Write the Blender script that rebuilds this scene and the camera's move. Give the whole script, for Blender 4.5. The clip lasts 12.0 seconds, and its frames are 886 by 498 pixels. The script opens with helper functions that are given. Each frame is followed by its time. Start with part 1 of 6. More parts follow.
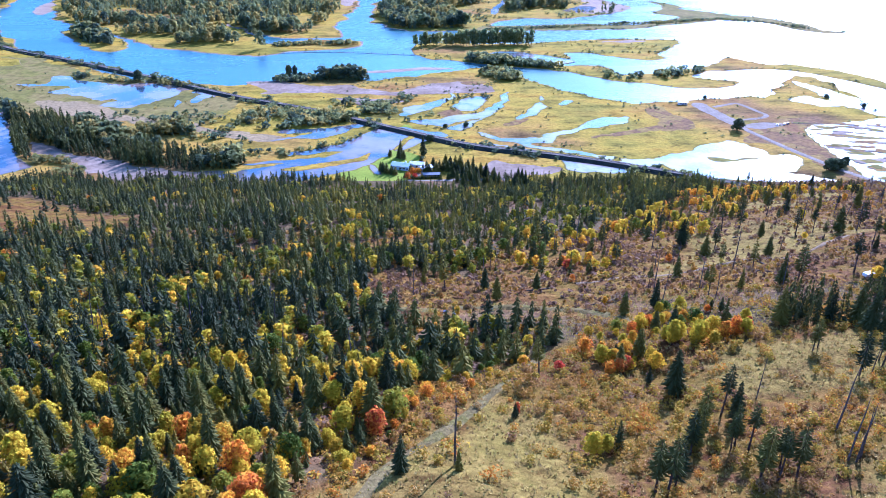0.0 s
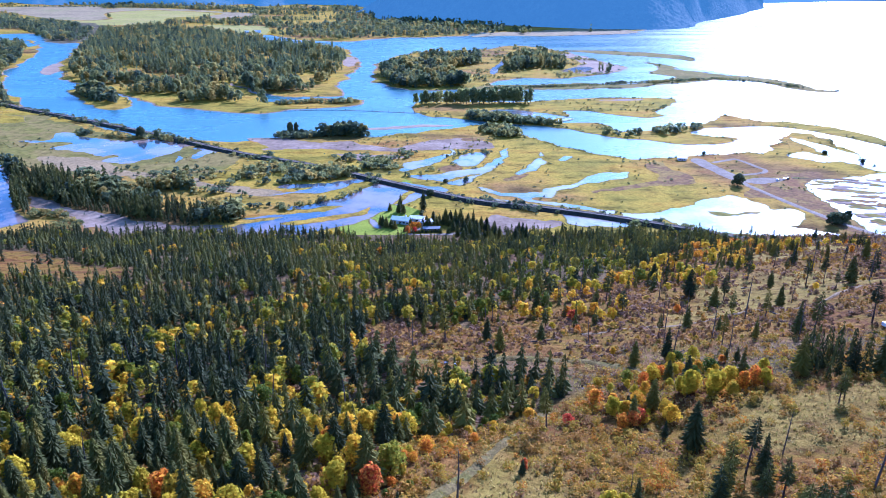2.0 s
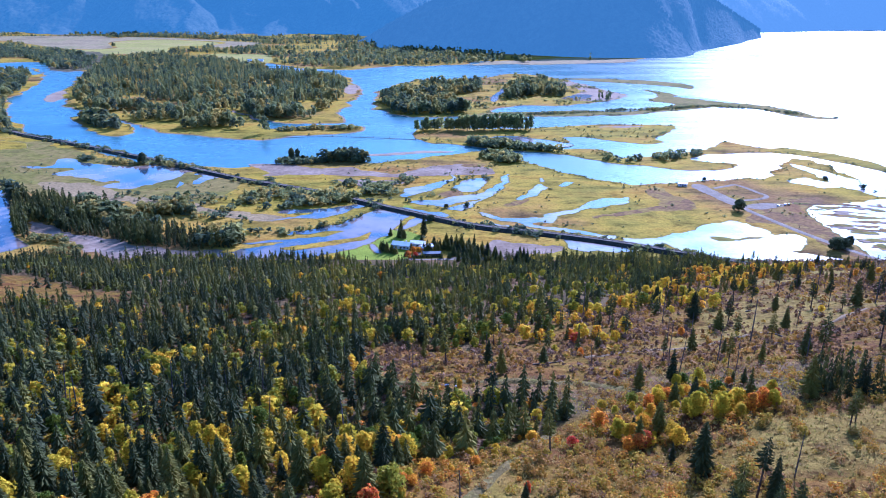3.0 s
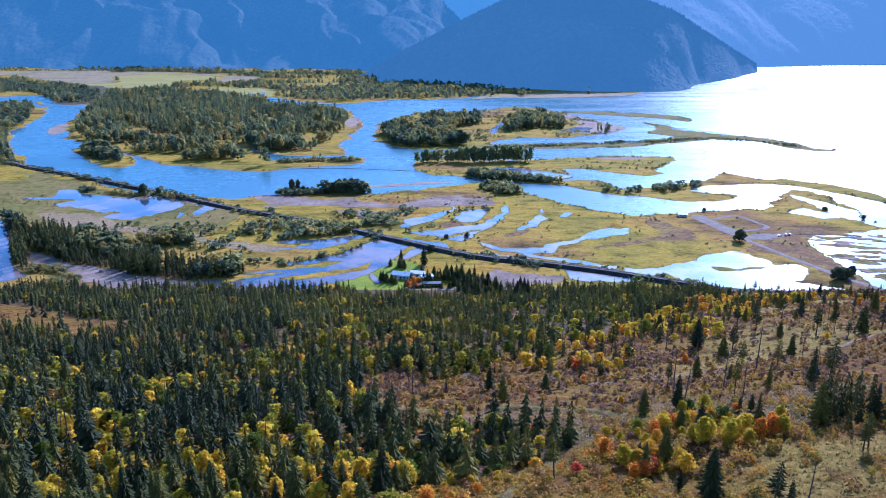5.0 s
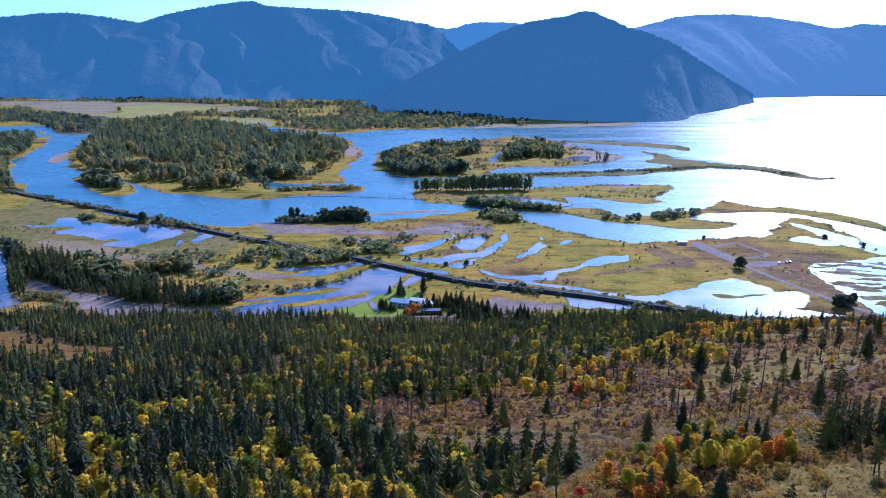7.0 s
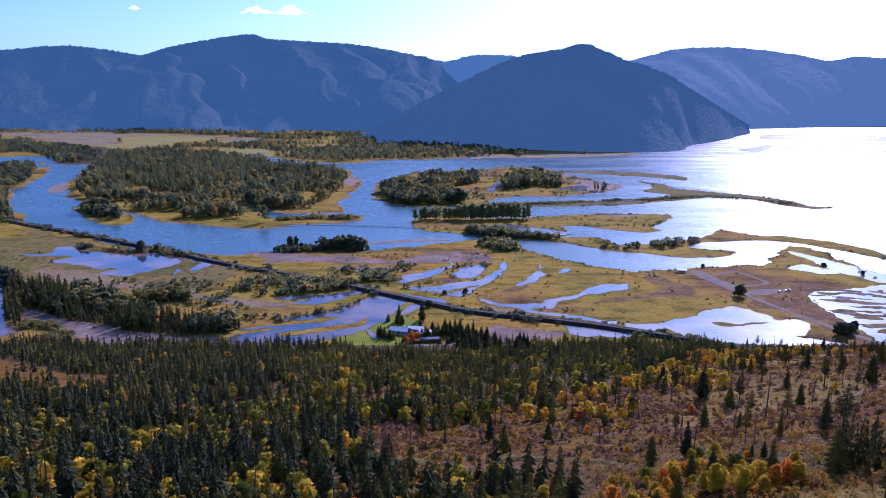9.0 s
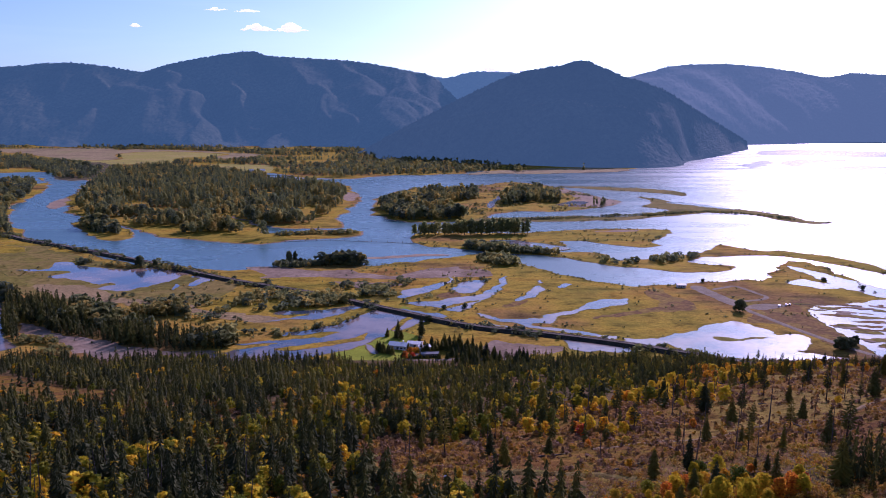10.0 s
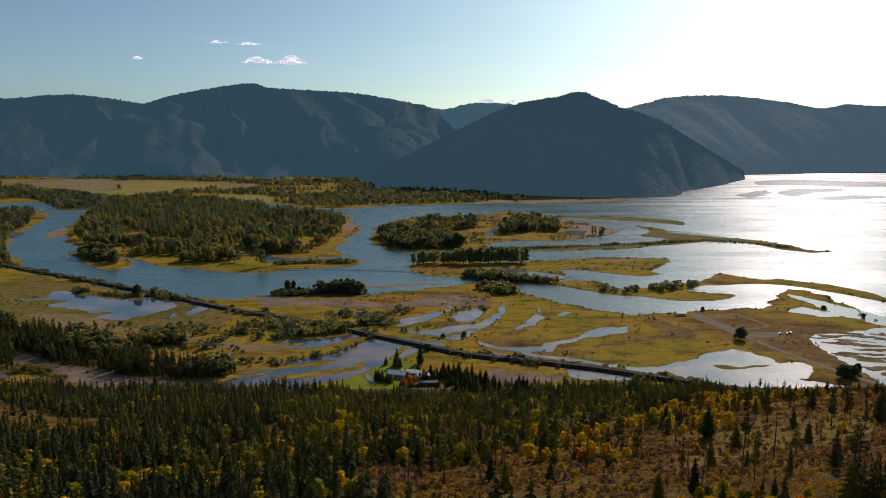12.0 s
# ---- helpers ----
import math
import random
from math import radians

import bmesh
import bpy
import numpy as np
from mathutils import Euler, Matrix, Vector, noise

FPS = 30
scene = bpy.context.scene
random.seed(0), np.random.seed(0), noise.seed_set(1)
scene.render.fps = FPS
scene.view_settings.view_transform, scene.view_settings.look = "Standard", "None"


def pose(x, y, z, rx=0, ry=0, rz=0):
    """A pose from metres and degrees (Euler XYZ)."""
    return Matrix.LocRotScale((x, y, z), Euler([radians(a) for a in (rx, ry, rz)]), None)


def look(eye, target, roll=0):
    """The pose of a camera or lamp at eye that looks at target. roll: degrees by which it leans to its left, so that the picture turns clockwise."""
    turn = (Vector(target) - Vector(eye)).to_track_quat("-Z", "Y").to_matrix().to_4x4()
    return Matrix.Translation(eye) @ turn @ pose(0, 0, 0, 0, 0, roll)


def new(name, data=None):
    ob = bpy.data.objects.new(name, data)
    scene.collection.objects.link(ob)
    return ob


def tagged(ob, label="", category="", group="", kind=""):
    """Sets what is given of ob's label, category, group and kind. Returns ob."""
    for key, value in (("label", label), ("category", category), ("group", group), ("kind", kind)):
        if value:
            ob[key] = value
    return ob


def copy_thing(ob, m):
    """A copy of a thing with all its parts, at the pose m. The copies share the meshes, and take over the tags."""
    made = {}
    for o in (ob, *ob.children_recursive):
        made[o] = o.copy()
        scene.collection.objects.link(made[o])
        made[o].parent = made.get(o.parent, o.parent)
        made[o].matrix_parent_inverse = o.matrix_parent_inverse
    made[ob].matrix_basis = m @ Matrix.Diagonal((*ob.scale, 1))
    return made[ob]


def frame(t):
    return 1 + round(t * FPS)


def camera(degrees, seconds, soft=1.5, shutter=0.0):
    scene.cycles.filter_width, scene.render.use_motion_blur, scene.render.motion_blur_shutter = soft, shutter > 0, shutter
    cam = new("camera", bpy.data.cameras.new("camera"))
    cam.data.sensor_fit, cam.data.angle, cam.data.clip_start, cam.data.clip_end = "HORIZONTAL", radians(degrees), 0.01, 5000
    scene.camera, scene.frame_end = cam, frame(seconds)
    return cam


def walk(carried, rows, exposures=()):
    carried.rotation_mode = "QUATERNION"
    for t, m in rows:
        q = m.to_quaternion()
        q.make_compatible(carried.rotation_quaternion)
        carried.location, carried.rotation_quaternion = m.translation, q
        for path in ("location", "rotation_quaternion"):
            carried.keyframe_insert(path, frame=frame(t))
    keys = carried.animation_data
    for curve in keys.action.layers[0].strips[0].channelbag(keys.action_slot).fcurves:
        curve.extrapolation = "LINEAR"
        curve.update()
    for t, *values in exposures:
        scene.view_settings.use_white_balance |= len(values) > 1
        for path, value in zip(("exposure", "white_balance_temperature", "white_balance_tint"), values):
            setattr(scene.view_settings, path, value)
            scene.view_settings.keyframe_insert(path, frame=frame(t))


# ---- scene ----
cam = camera(63.3, 12.0, soft=0.6)
PATH = [
    (0, pose(0.00, 0.00, 200.00, 63.745, -0.026, 0.013)),
    (0.5, pose(-0.01, 1.74, 198.57, 64.872, 0.031, -0.083)),
    (1, pose(-0.04, 3.22, 197.13, 65.965, 0.039, -0.092)),
    (1.5, pose(-0.15, 4.44, 195.80, 67.186, 0.022, -0.068)),
    (2, pose(-0.15, 5.43, 194.56, 68.356, -0.031, 0.013)),
    (2.5, pose(-0.20, 6.30, 193.21, 69.528, -0.051, 0.044)),
    (3, pose(-0.15, 6.98, 192.11, 70.523, -0.029, 0.074)),
    (5, pose(-0.21, 8.43, 189.34, 73.128, -0.019, 0.075)),
    (5.5, pose(-0.28, 8.73, 188.73, 73.703, -0.018, 0.050)),
    (6, pose(-0.26, 9.09, 188.11, 74.277, -0.028, 0.049)),
    (6.5, pose(-0.27, 9.44, 187.46, 74.875, -0.025, 0.038)),
    (7, pose(-0.20, 9.65, 186.90, 75.478, -0.025, 0.039)),
    (9, pose(-0.38, 10.77, 184.52, 77.906, -0.009, -0.085)),
    (9.5, pose(-0.36, 10.98, 183.97, 78.537, 0.011, -0.115)),
    (10, pose(-0.40, 11.38, 183.34, 79.170, 0.007, -0.147)),
    (10.5, pose(-0.40, 11.63, 182.69, 79.782, 0.031, -0.176)),
    (11, pose(-0.53, 11.99, 182.15, 80.377, 0.023, -0.216)),
    (11.5, pose(-0.58, 12.31, 181.52, 80.987, 0.031, -0.235)),
    (12, pose(-0.58, 12.53, 180.91, 81.590, 0.048, -0.259)),
]
EXPOSURES = [(0.0, 1.54, 4290, 42), (3.0, 1.17, 4290, 42), (5.0, 0.92, 4320, 40), (7.0, 0.60, 4350, 41), (9.0, 0.18, 4780, 64), (9.5, 0.09, 5100, 71), (10.0, -0.02, 5400, 70), (10.5, -0.18, 5850, 63), (11.0, -0.38, 6250, 46), (12.0, -0.67, 6650, 28)]
walk(cam, PATH, EXPOSURES)

# ---- light ----
SUN_AZ, SUN_EL = 28.0, 29.0   # degrees clockwise from +y, degrees above the horizon
world = bpy.data.worlds.new("world")
scene.world = world
world.use_nodes = True
wn = world.node_tree
sky = wn.nodes.new("ShaderNodeTexSky")
sky.sky_type, sky.sun_disc = "NISHITA", False
sky.sun_elevation, sky.sun_rotation = radians(SUN_EL), radians(SUN_AZ)
sky.altitude, sky.air_density, sky.dust_density, sky.ozone_density = 600, 0.85, 2.0, 1.0
wn.nodes["Background"].inputs["Strength"].default_value = 0.125
# thin high cirrus all over the sky
coord = wn.nodes.new("ShaderNodeTexCoord")
stretch = wn.nodes.new("ShaderNodeMapping")
stretch.inputs["Scale"].default_value, stretch.inputs["Rotation"].default_value = (1.5, 1.5, 11.0), (0.12, 0.05, 0.0)
wisps = wn.nodes.new("ShaderNodeTexNoise")
wisps.inputs["Scale"].default_value, wisps.inputs["Detail"].default_value, wisps.inputs["Distortion"].default_value = 2.2, 5.0, 0.6
thin = wn.nodes.new("ShaderNodeMapRange")
thin.inputs[1].default_value, thin.inputs[2].default_value, thin.inputs[3].default_value, thin.inputs[4].default_value = 0.48, 0.8, 0.0, 0.35
veil = wn.nodes.new("ShaderNodeMix")
veil.data_type, veil.blend_type = "RGBA", "ADD"
veil.inputs[7].default_value = (1.0, 0.95, 0.82, 1)
wn.links.new(coord.outputs["Generated"], stretch.inputs["Vector"])
wn.links.new(stretch.outputs[0], wisps.inputs["Vector"])
wn.links.new(wisps.outputs["Fac"], thin.inputs[0])
wn.links.new(thin.outputs[0], veil.inputs[0])
clear = wn.nodes.new("ShaderNodeMix")
clear.data_type, clear.blend_type = "RGBA", "MULTIPLY"
clear.inputs[0].default_value, clear.inputs[7].default_value = 1.0, (0.68, 1.0, 0.99, 1)
wn.links.new(sky.outputs[0], clear.inputs[6])
wn.links.new(clear.outputs[2], veil.inputs[6])
wn.links.new(veil.outputs[2], wn.nodes["Background"].inputs["Color"])

sun = new("sun", bpy.data.lights.new("sun", "SUN"))
sun.data.energy, sun.data.angle, sun.data.color = 4.6, radians(0.6), (1.0, 0.93, 0.82)
SUN_DIR = Vector((math.sin(radians(SUN_AZ)) * math.cos(radians(SUN_EL)), math.cos(radians(SUN_AZ)) * math.cos(radians(SUN_EL)), math.sin(radians(SUN_EL))))
sun.matrix_world = look(SUN_DIR * 3000, (0, 0, 0))


# ---- materials ----
def material(name, rough=0.9, spec=0.3):
    m = bpy.data.materials.new(name)
    m.use_nodes = True
    b = m.node_tree.nodes["Principled BSDF"]
    b.inputs["Roughness"].default_value = rough
    b.inputs["Specular IOR Level"].default_value = spec
    return m, m.node_tree, b


def noise_node(nt, scale, detail=4.0, rough=0.55, stretch=None):
    """A noise in world metres; scale is in features per metre."""
    pos = nt.nodes.new("ShaderNodeNewGeometry").outputs["Position"]
    if stretch:
        mul = nt.nodes.new("ShaderNodeVectorMath")
        mul.operation = "MULTIPLY"
        mul.inputs[1].default_value = stretch
        nt.links.new(pos, mul.inputs[0])
        pos = mul.outputs[0]
    n = nt.nodes.new("ShaderNodeTexNoise")
    n.inputs["Scale"].default_value, n.inputs["Detail"].default_value, n.inputs["Roughness"].default_value = scale, detail, rough
    nt.links.new(pos, n.inputs["Vector"])
    return n.outputs["Fac"]


def ramp(nt, fac, stops):
    r = nt.nodes.new("ShaderNodeValToRGB")
    while len(r.color_ramp.elements) < len(stops):
        r.color_ramp.elements.new(0.5)
    for e, (p, c) in zip(r.color_ramp.elements, stops):
        e.position, e.color = p, (*c, 1)
    nt.links.new(fac, r.inputs[0])
    return r.outputs[0]


def mixed(nt, fac, a, b, mode="MIX"):
    m = nt.nodes.new("ShaderNodeMix")
    m.data_type, m.blend_type = "RGBA", mode
    for socket, v in ((m.inputs[0], fac), (m.inputs[6], a), (m.inputs[7], b)):
        if isinstance(v, (int, float)):
            socket.default_value = v
        elif isinstance(v, tuple):
            socket.default_value = (*v, 1)
        else:
            nt.links.new(v, socket)
    return m.outputs[2]


def relief(nt, b, height, strength, distance):
    bump = nt.nodes.new("ShaderNodeBump")
    bump.inputs["Strength"].default_value, bump.inputs["Distance"].default_value = strength, distance
    nt.links.new(height, bump.inputs["Height"])
    nt.links.new(bump.outputs[0], b.inputs["Normal"])


def patchy(name, stops, scale, fine, rough=0.95, dark=0.6, bump=0.5, spec=0.03, soft=0.5):
    """Ground cover: a ramp of colours over large patches, broken by fine grain and relief."""
    m, nt, b = material(name, rough, spec)
    big = noise_node(nt, scale, 6.0, 0.62)
    base = ramp(nt, big, stops)
    grain = ramp(nt, noise_node(nt, fine, 3.0, 0.7), [(0.3, (dark,) * 3), (0.7, (1.25, 1.25, 1.25))])
    nt.links.new(mixed(nt, 1.0, base, grain, "MULTIPLY"), b.inputs["Base Color"])
    relief(nt, b, noise_node(nt, fine * 0.7, 4.0, 0.7), bump, 0.8)
    return m


def marsh_material():
    """Marsh meadow: broad zones of ochre, yellow and green, streaked and finely grained."""
    m, nt, b = material("marsh_grass", 0.95, 0.02)
    zones = ramp(nt, noise_node(nt, 0.0045, 8.0, 0.55), [(0.30, (0.150, 0.137, 0.022)), (0.41, (0.24, 0.187, 0.022)), (0.48, (0.32, 0.228, 0.024)), (0.54, (0.305, 0.20, 0.03)), (0.59, (0.25, 0.15, 0.038)), (0.63, (0.20, 0.115, 0.04)), (0.69, (0.23, 0.185, 0.024))])
    streak = ramp(nt, noise_node(nt, 0.017, 7.0, 0.62, (0.7, 1.6, 1.0)), [(0.34, (0.42, 0.42, 0.42)), (0.43, (0.8, 0.82, 0.75)), (0.5, (1.05, 1.02, 0.95)), (0.58, (1.1, 1.0, 0.95)), (0.64, (0.85, 0.68, 0.62)), (0.72, (0.98, 0.9, 0.85))])
    grain = ramp(nt, noise_node(nt, 0.35, 4.0, 0.75), [(0.3, (0.62, 0.64, 0.6)), (0.7, (1.25, 1.22, 1.2))])
    clump = ramp(nt, noise_node(nt, 0.075, 5.0, 0.7, (0.8, 1.3, 1.0)), [(0.34, (0.5, 0.48, 0.45)), (0.46, (0.95, 0.94, 0.92)), (0.6, (1.1, 1.08, 1.05))])
    nt.links.new(mixed(nt, 1.0, mixed(nt, 1.0, mixed(nt, 1.0, zones, streak, "MULTIPLY"), clump, "MULTIPLY"), grain, "MULTIPLY"), b.inputs["Base Color"])
    relief(nt, b, noise_node(nt, 0.3, 5.0, 0.75), 0.7, 0.7)
    return m


MARSH = marsh_material()
OLIVE_MARSH = patchy("olive_marsh_grass", [(0.30, (0.10, 0.088, 0.022)), (0.42, (0.165, 0.135, 0.028)), (0.5, (0.21, 0.15, 0.042)), (0.58, (0.165, 0.14, 0.026)), (0.70, (0.125, 0.092, 0.03))], 0.012, 0.12, dark=0.6, spec=0.02)
SEDGE = patchy("red_sedge", [(0.34, (0.19, 0.095, 0.032)), (0.44, (0.24, 0.155, 0.034)), (0.5, (0.15, 0.08, 0.032)), (0.57, (0.205, 0.115, 0.034)), (0.66, (0.26, 0.18, 0.036))], 0.025, 0.25)
MUD = patchy("mud", [(0.35, (0.155, 0.105, 0.065)), (0.5, (0.22, 0.155, 0.10)), (0.65, (0.28, 0.205, 0.14))], 0.03, 0.2, rough=0.9, dark=0.75, spec=0.03)
SAND = patchy("sand", [(0.35, (0.22, 0.155, 0.10)), (0.65, (0.31, 0.225, 0.145))], 0.05, 0.4, dark=0.75, spec=0.04)
LAWN = patchy("lawn", [(0.35, (0.16, 0.19, 0.015)), (0.65, (0.21, 0.23, 0.02))], 0.05, 0.6, dark=0.85)
FIELD = patchy("field", [(0.35, (0.24, 0.20, 0.055)), (0.5, (0.27, 0.235, 0.05)), (0.65, (0.30, 0.225, 0.075))], 0.008, 0.1, dark=0.8, spec=0.02)
STUBBLE = patchy("stubble_field", [(0.35, (0.20, 0.15, 0.07)), (0.5, (0.27, 0.20, 0.095)), (0.65, (0.22, 0.185, 0.07))], 0.006, 0.06, dark=0.7, spec=0.04)
DRY_GRASS = patchy("dry_marsh_grass", [(0.35, (0.21, 0.15, 0.07)), (0.65, (0.29, 0.20, 0.085))], 0.02, 0.3, dark=0.6)
GRAVEL = patchy("gravel", [(0.35, (0.19, 0.148, 0.10)), (0.65, (0.26, 0.208, 0.148))], 0.1, 1.2, dark=0.75)
BALLAST = patchy("ballast", [(0.35, (0.045, 0.038, 0.032)), (0.65, (0.085, 0.072, 0.06))], 0.1, 1.2, dark=0.7)
EMBANKMENT = patchy("embankment_scrub", [(0.35, (0.035, 0.032, 0.024)), (0.5, (0.055, 0.05, 0.032)), (0.65, (0.08, 0.066, 0.038))], 0.12, 0.9, dark=0.5)
DIRT = patchy("dirt_track", [(0.35, (0.16, 0.105, 0.05)), (0.65, (0.22, 0.155, 0.08))], 0.15, 1.0, dark=0.7)
TRACK_GRASS = patchy("worn_track", [(0.35, (0.105, 0.076, 0.026)), (0.5, (0.15, 0.11, 0.04)), (0.65, (0.12, 0.10, 0.026))], 0.2, 1.3, dark=0.5, spec=0.0)
WOODFLOOR = patchy("forest_floor", [(0.35, (0.07, 0.055, 0.03)), (0.5, (0.10, 0.085, 0.04)), (0.65, (0.15, 0.11, 0.05))], 0.03, 0.3)


def water_material(name, tone, rough, wave, depth, shallow=None, lanes=0.97):
    m, nt, b = material(name, rough, 0.5)
    b.inputs["IOR"].default_value = 1.33
    b.inputs["Base Color"].default_value = (*tone, 1)
    if shallow:
        nt.links.new(ramp(nt, noise_node(nt, 0.022, 5.0, 0.6), [(0.42, tone), (0.56, shallow), (0.7, tuple(c * 1.25 for c in shallow))]), b.inputs["Base Color"])
    big = noise_node(nt, 0.0035, 6.0, 0.62, (0.8, 2.6, 1.0))
    r = nt.nodes.new("ShaderNodeMapRange")
    r.inputs[1].default_value, r.inputs[2].default_value = 0.35, 0.65
    r.inputs[3].default_value, r.inputs[4].default_value = rough * lanes, rough * 1.06
    nt.links.new(big, r.inputs[0])
    nt.links.new(r.outputs[0], b.inputs["Roughness"])
    relief(nt, b, noise_node(nt, wave, 3.0, 0.6, (1.0, 1.6, 1.0)), depth, 0.5)
    return m


WATER = water_material("lake_water", (0.042, 0.112, 0.112), 0.31, 0.25, 0.4, None, 0.72)
STILL = water_material("still_water", (0.05, 0.07, 0.085), 0.15, 0.5, 0.1, (0.20, 0.145, 0.11))


SLICK = water_material("slick_water", (0.03, 0.055, 0.08), 0.21, 0.3, 0.03)
CALM = water_material("calm_water", (0.035, 0.055, 0.07), 0.06, 0.5, 0.05, (0.17, 0.12, 0.09))


def foliage(name, stops, translucency=0.0, attribute=True, grain=0.35, hue=0.15):
    """Leaves: the colour is drawn for each plant, from its own number."""
    m, nt, b = material(name, 0.8, 0.05)
    if attribute:
        a = nt.nodes.new("ShaderNodeAttribute")
        a.attribute_name = "tint"
        fac = a.outputs["Fac"]
    else:
        fac = nt.nodes.new("ShaderNodeObjectInfo").outputs["Random"]
    single = nt.nodes.new("ShaderNodeNewGeometry").outputs["Random Per Island"]
    shift = nt.nodes.new("ShaderNodeMath")
    shift.operation, shift.inputs[1].default_value, shift.inputs[2].default_value = "MULTIPLY_ADD", hue, -hue / 2
    total = nt.nodes.new("ShaderNodeMath")
    nt.links.new(single, shift.inputs[0])
    nt.links.new(shift.outputs[0], total.inputs[0])
    nt.links.new(fac, total.inputs[1])
    base = ramp(nt, total.outputs[0], stops)
    leaf = ramp(nt, single, [(0.0, (1 + grain,) * 3), (0.5, (1.0,) * 3), (1.0, (1 - grain,) * 3)])
    col = mixed(nt, 1.0, base, leaf, "MULTIPLY")
    nt.links.new(col, b.inputs["Base Color"])
    if translucency:
        t = nt.nodes.new("ShaderNodeBsdfTranslucent")
        nt.links.new(col, t.inputs["Color"])
        mix = nt.nodes.new("ShaderNodeMixShader")
        mix.inputs[0].default_value = translucency
        nt.links.new(b.outputs[0], mix.inputs[1])
        nt.links.new(t.outputs[0], mix.inputs[2])
        nt.links.new(mix.outputs[0], nt.nodes["Material Output"].inputs["Surface"])
    return m


CONIFER_STOPS = [(0.0, (0.048, 0.054, 0.020)), (0.35, (0.088, 0.090, 0.022)), (0.7, (0.148, 0.132, 0.022)), (1.0, (0.22, 0.17, 0.02))]
AUTUMN_STOPS = [(0.0, (0.10, 0.12, 0.012)), (0.18, (0.20, 0.19, 0.012)), (0.30, (0.46, 0.36, 0.01)), (0.44, (0.70, 0.48, 0.008)), (0.60, (0.72, 0.40, 0.008)), (0.75, (0.66, 0.27, 0.01)), (0.88, (0.52, 0.14, 0.02)), (1.0, (0.48, 0.06, 0.03))]
SHRUB_STOPS = [(0.0, (0.18, 0.105, 0.058)), (0.25, (0.25, 0.14, 0.05)), (0.42, (0.36, 0.19, 0.035)), (0.6, (0.44, 0.245, 0.022)), (0.75, (0.28, 0.22, 0.02)), (0.9, (0.46, 0.29, 0.018)), (1.0, (0.56, 0.21, 0.02))]
# delta leaf colours, the dark end lifted to stand in for haze
DELTA_STOPS = [(0.0, (0.092, 0.115, 0.065)), (0.25, (0.155, 0.175, 0.075)), (0.5, (0.225, 0.228, 0.072)), (0.75, (0.31, 0.265, 0.07)), (1.0, (0.39, 0.285, 0.065))]
NEEDLES = foliage("needles", CONIFER_STOPS, 0.3, False)
NEEDLES_FAR = foliage("needles_stand", CONIFER_STOPS, 0.3)
LEAVES_FAR = foliage("autumn_leaves_stand", AUTUMN_STOPS, 0.34, True, 0.3, 0.3)
SHRUBS = foliage("shrub_leaves", SHRUB_STOPS, 0.35, True, 0.3, 0.3)
DELTA_LEAVES = foliage("delta_leaves", DELTA_STOPS, 0.6, True, 0.2)
BARK = patchy("bark", [(0.35, (0.06, 0.045, 0.035)), (0.65, (0.12, 0.09, 0.07))], 0.8, 4.0)
DEADWOOD = patchy("dead_wood", [(0.35, (0.085, 0.07, 0.058)), (0.65, (0.15, 0.128, 0.108))], 0.8, 4.0)


# ---- shaping ----
def mesh_from(name, verts, faces, mats, smooth=False, tint=None, slots=None):
    """A mesh from arrays; faces all of one length."""
    verts, faces = np.asarray(verts, np.float32), np.asarray(faces, np.int32)
    me = bpy.data.meshes.new(name)
    me.vertices.add(len(verts))
    me.vertices.foreach_set("co", verts.ravel())
    me.loops.add(faces.size)
    me.loops.foreach_set("vertex_index", faces.ravel())
    me.polygons.add(len(faces))
    me.polygons.foreach_set("loop_start", np.arange(0, faces.size, faces.shape[1], dtype=np.int32))
    if slots is not None:
        me.polygons.foreach_set("material_index", np.asarray(slots, np.int32))
    me.polygons.foreach_set("use_smooth", np.full(len(faces), smooth))
    if tint is not None:
        me.attributes.new("tint", "FLOAT", "POINT").data.foreach_set("value", np.asarray(tint, np.float32))
    for m in mats:
        me.materials.append(m)
    me.update(calc_edges=True)
    return me


def part(name, bm, mat, parent, label=""):
    """Links a bmesh as one mesh object under a thing or a part."""
    me = bpy.data.meshes.new(name)
    bm.to_mesh(me)
    bm.free()
    me.materials.append(mat)
    ob = new(name, me)
    ob.parent = parent
    return tagged(ob, label)


def fbm(x, y, scale, seed=0.0, octaves=4):
    """Smooth noise over arrays, about -1 to 1."""
    out, amp, total = np.zeros_like(x, dtype=float), 1.0, 0.0
    for o in range(octaves):
        k = scale * 2**o
        for j in range(3):
            a = 1.3 + 2.1 * j + 0.7 * o + seed
            out += amp * np.sin(k * (np.cos(a) * x + np.sin(a) * y) * 6.28 + 1.7 * np.sin(k * 3.1 * (np.sin(a * 1.7) * x - np.cos(a * 1.3) * y) + a) + a * 5)
        total, amp = total + amp * 1.8, amp * 0.55
    return out / total


